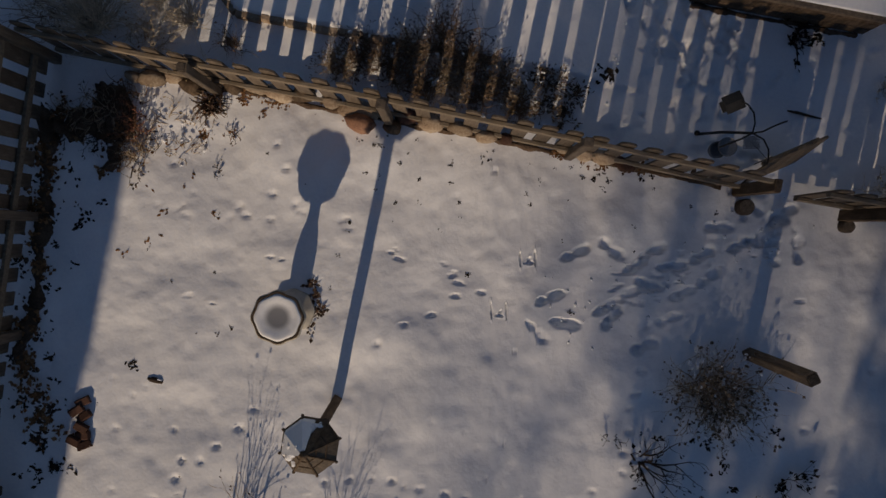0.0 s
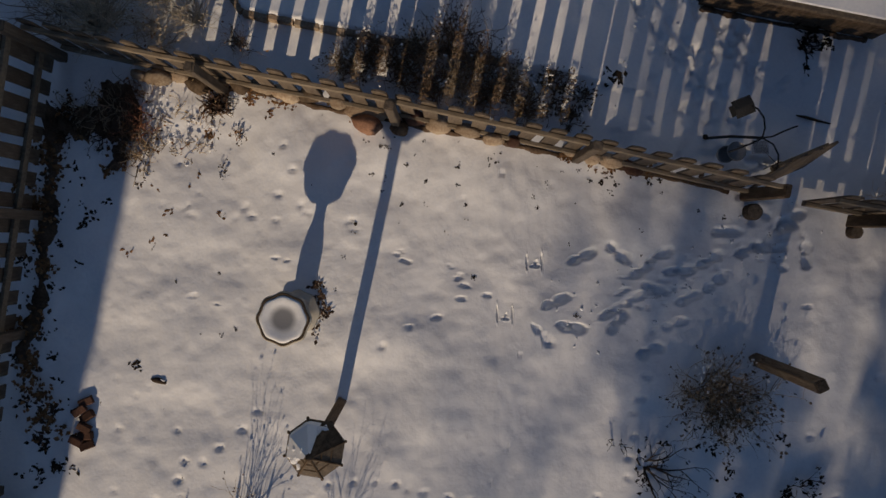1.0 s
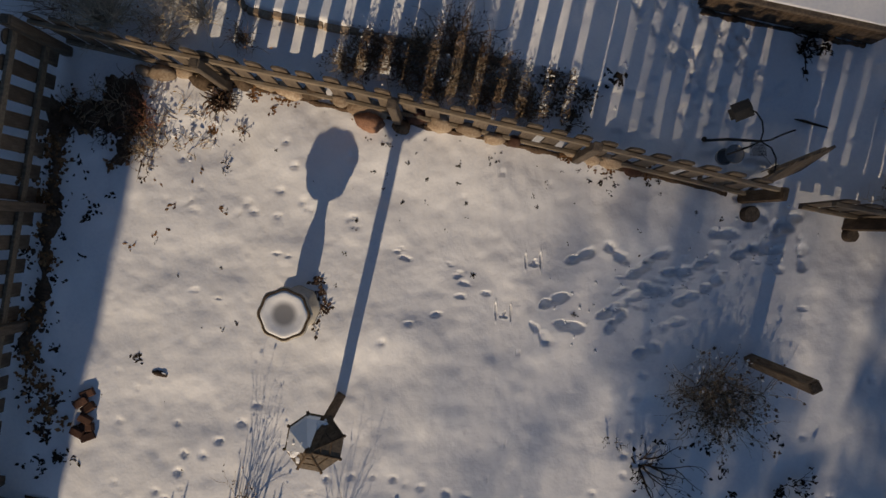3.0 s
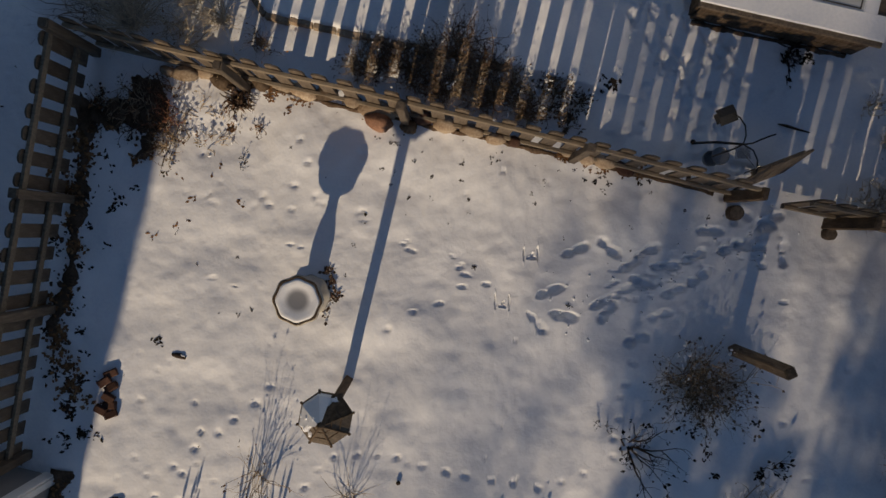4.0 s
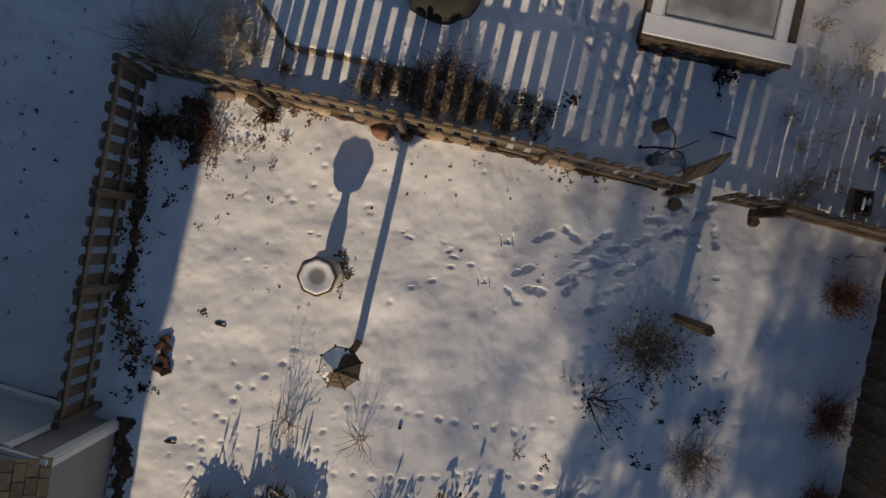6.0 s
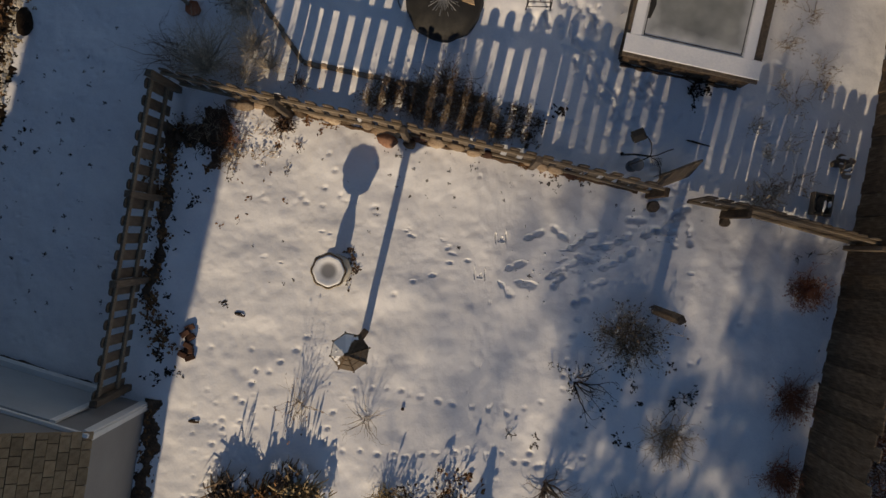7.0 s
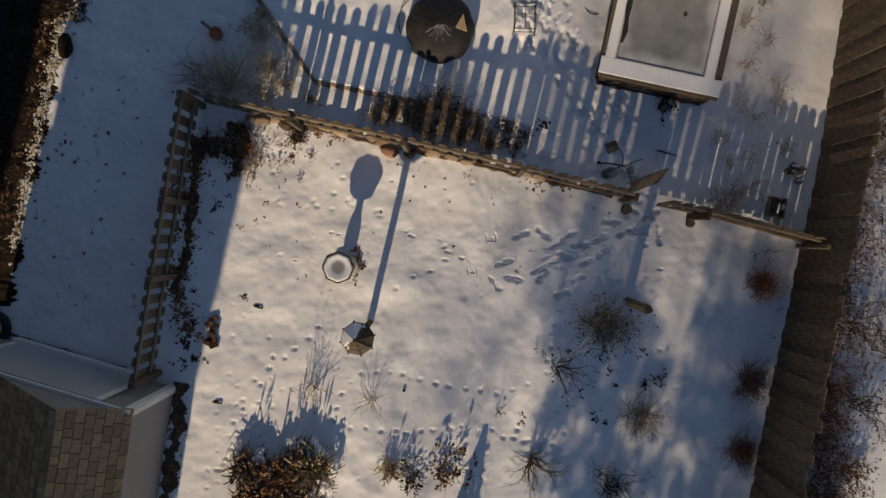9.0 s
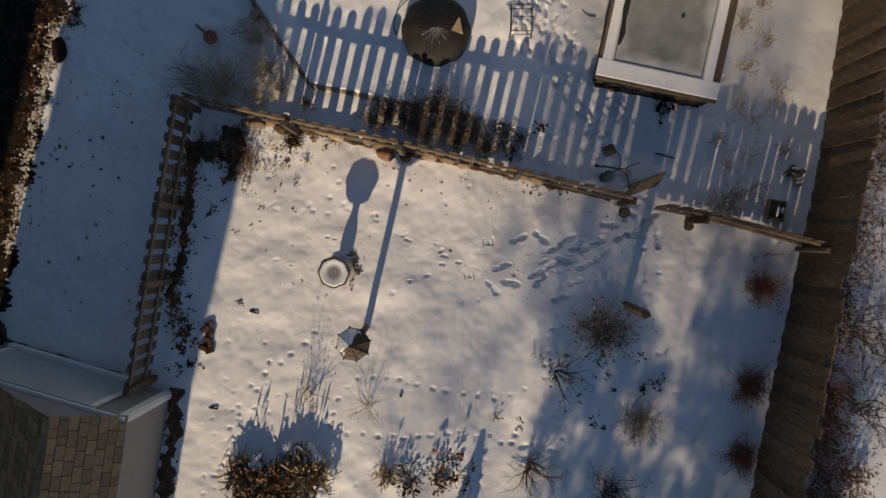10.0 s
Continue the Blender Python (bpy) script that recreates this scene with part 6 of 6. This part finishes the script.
def sun_dimming_tree(x, y, top, width, depth, seed, metres):
    """An added, unseen leafless tree that dims the sun: a trunk, limbs and a broad head of thin upright branches."""
    rnd = random.Random(seed)
    root = thing("dimming_tree", (x, y, 0), "unseen bare tree added to thin the sunlight on lawn and patio", "tree", "bare trees south of the lawn")
    low = top - depth
    part("trunk", Shape().tube([(0, 0, -0.2), (0.1, 0, low * 0.5), (0, 0, low)], [0.06, 0.035, 0.018], 8), BARK, root)
    s = Shape()
    total = 0
    while total < metres:
        a, q = rnd.uniform(0, 6.28), width * math.sqrt(rnd.random())
        fall = depth * (0.15 + 0.85 * rnd.random())
        p = Vector((q * math.cos(a), 0.6 * q * math.sin(a), low + depth * rnd.random() * (1 - 0.55 * (q / width) ** 2)))
        d = Vector((math.cos(a) * q / width * 0.8 + rnd.gauss(0, .3), rnd.gauss(0, .3), 1)).normalized()
        n = rnd.uniform(0.5, 1.3)
        r = rnd.choice((0.008, 0.012, 0.018, 0.03))
        s.tube([p, p + d * n * 0.5 + Vector((rnd.gauss(0, .05), 0, 0)), p + d * n], [r, r * 0.8, r * 0.4], 4, False)
        total += n
        if rnd.random() < 0.12:
            s.tube([(0, 0, low - 0.5), (p * 0.5 + Vector((0, 0, low * 0.5))), p], [0.018, 0.015, r], 5, False)
    part("branches", s, BARK, root)


# added out of view; branch metres set how much sun each one takes
for x, y, top, width, depth, seed, metres in ((-5.0, -35.0, 17.6, 1.5, 1.9, 501, 110), (-3.2, -36.0, 17.8, 1.5, 2.4, 502, 110), (-1.35, -35.0, 16.8, 0.8, 3.0, 503, 150), (-0.2, -35.0, 17.4, 0.8, 3.4, 504, 150),
                                              (-2.2, -35.0, 18.5, 1.1, 1.7, 505, 70), (-6.5, -35.0, 15.5, 0.8, 1.0, 506, 35), (-5.75, -36.0, 19.0, 0.5, 1.3, 509, 10), (-3.0, -36.0, 18.9, 0.7, 1.3, 510, 45), (-2.05, -22.0, 10.35, 0.47, 1.25, 508, 60), (-3.97, -35.0, 17.3, 1.3, 0.95, 512, 45), (-4.8, -35.0, 17.5, 1.5, 1.0, 514, 85), (-5.95, -36.0, 16.7, 1.5, 1.3, 515, 34)):
    sun_dimming_tree(x, y, top * 1.027, width, depth, seed, metres)
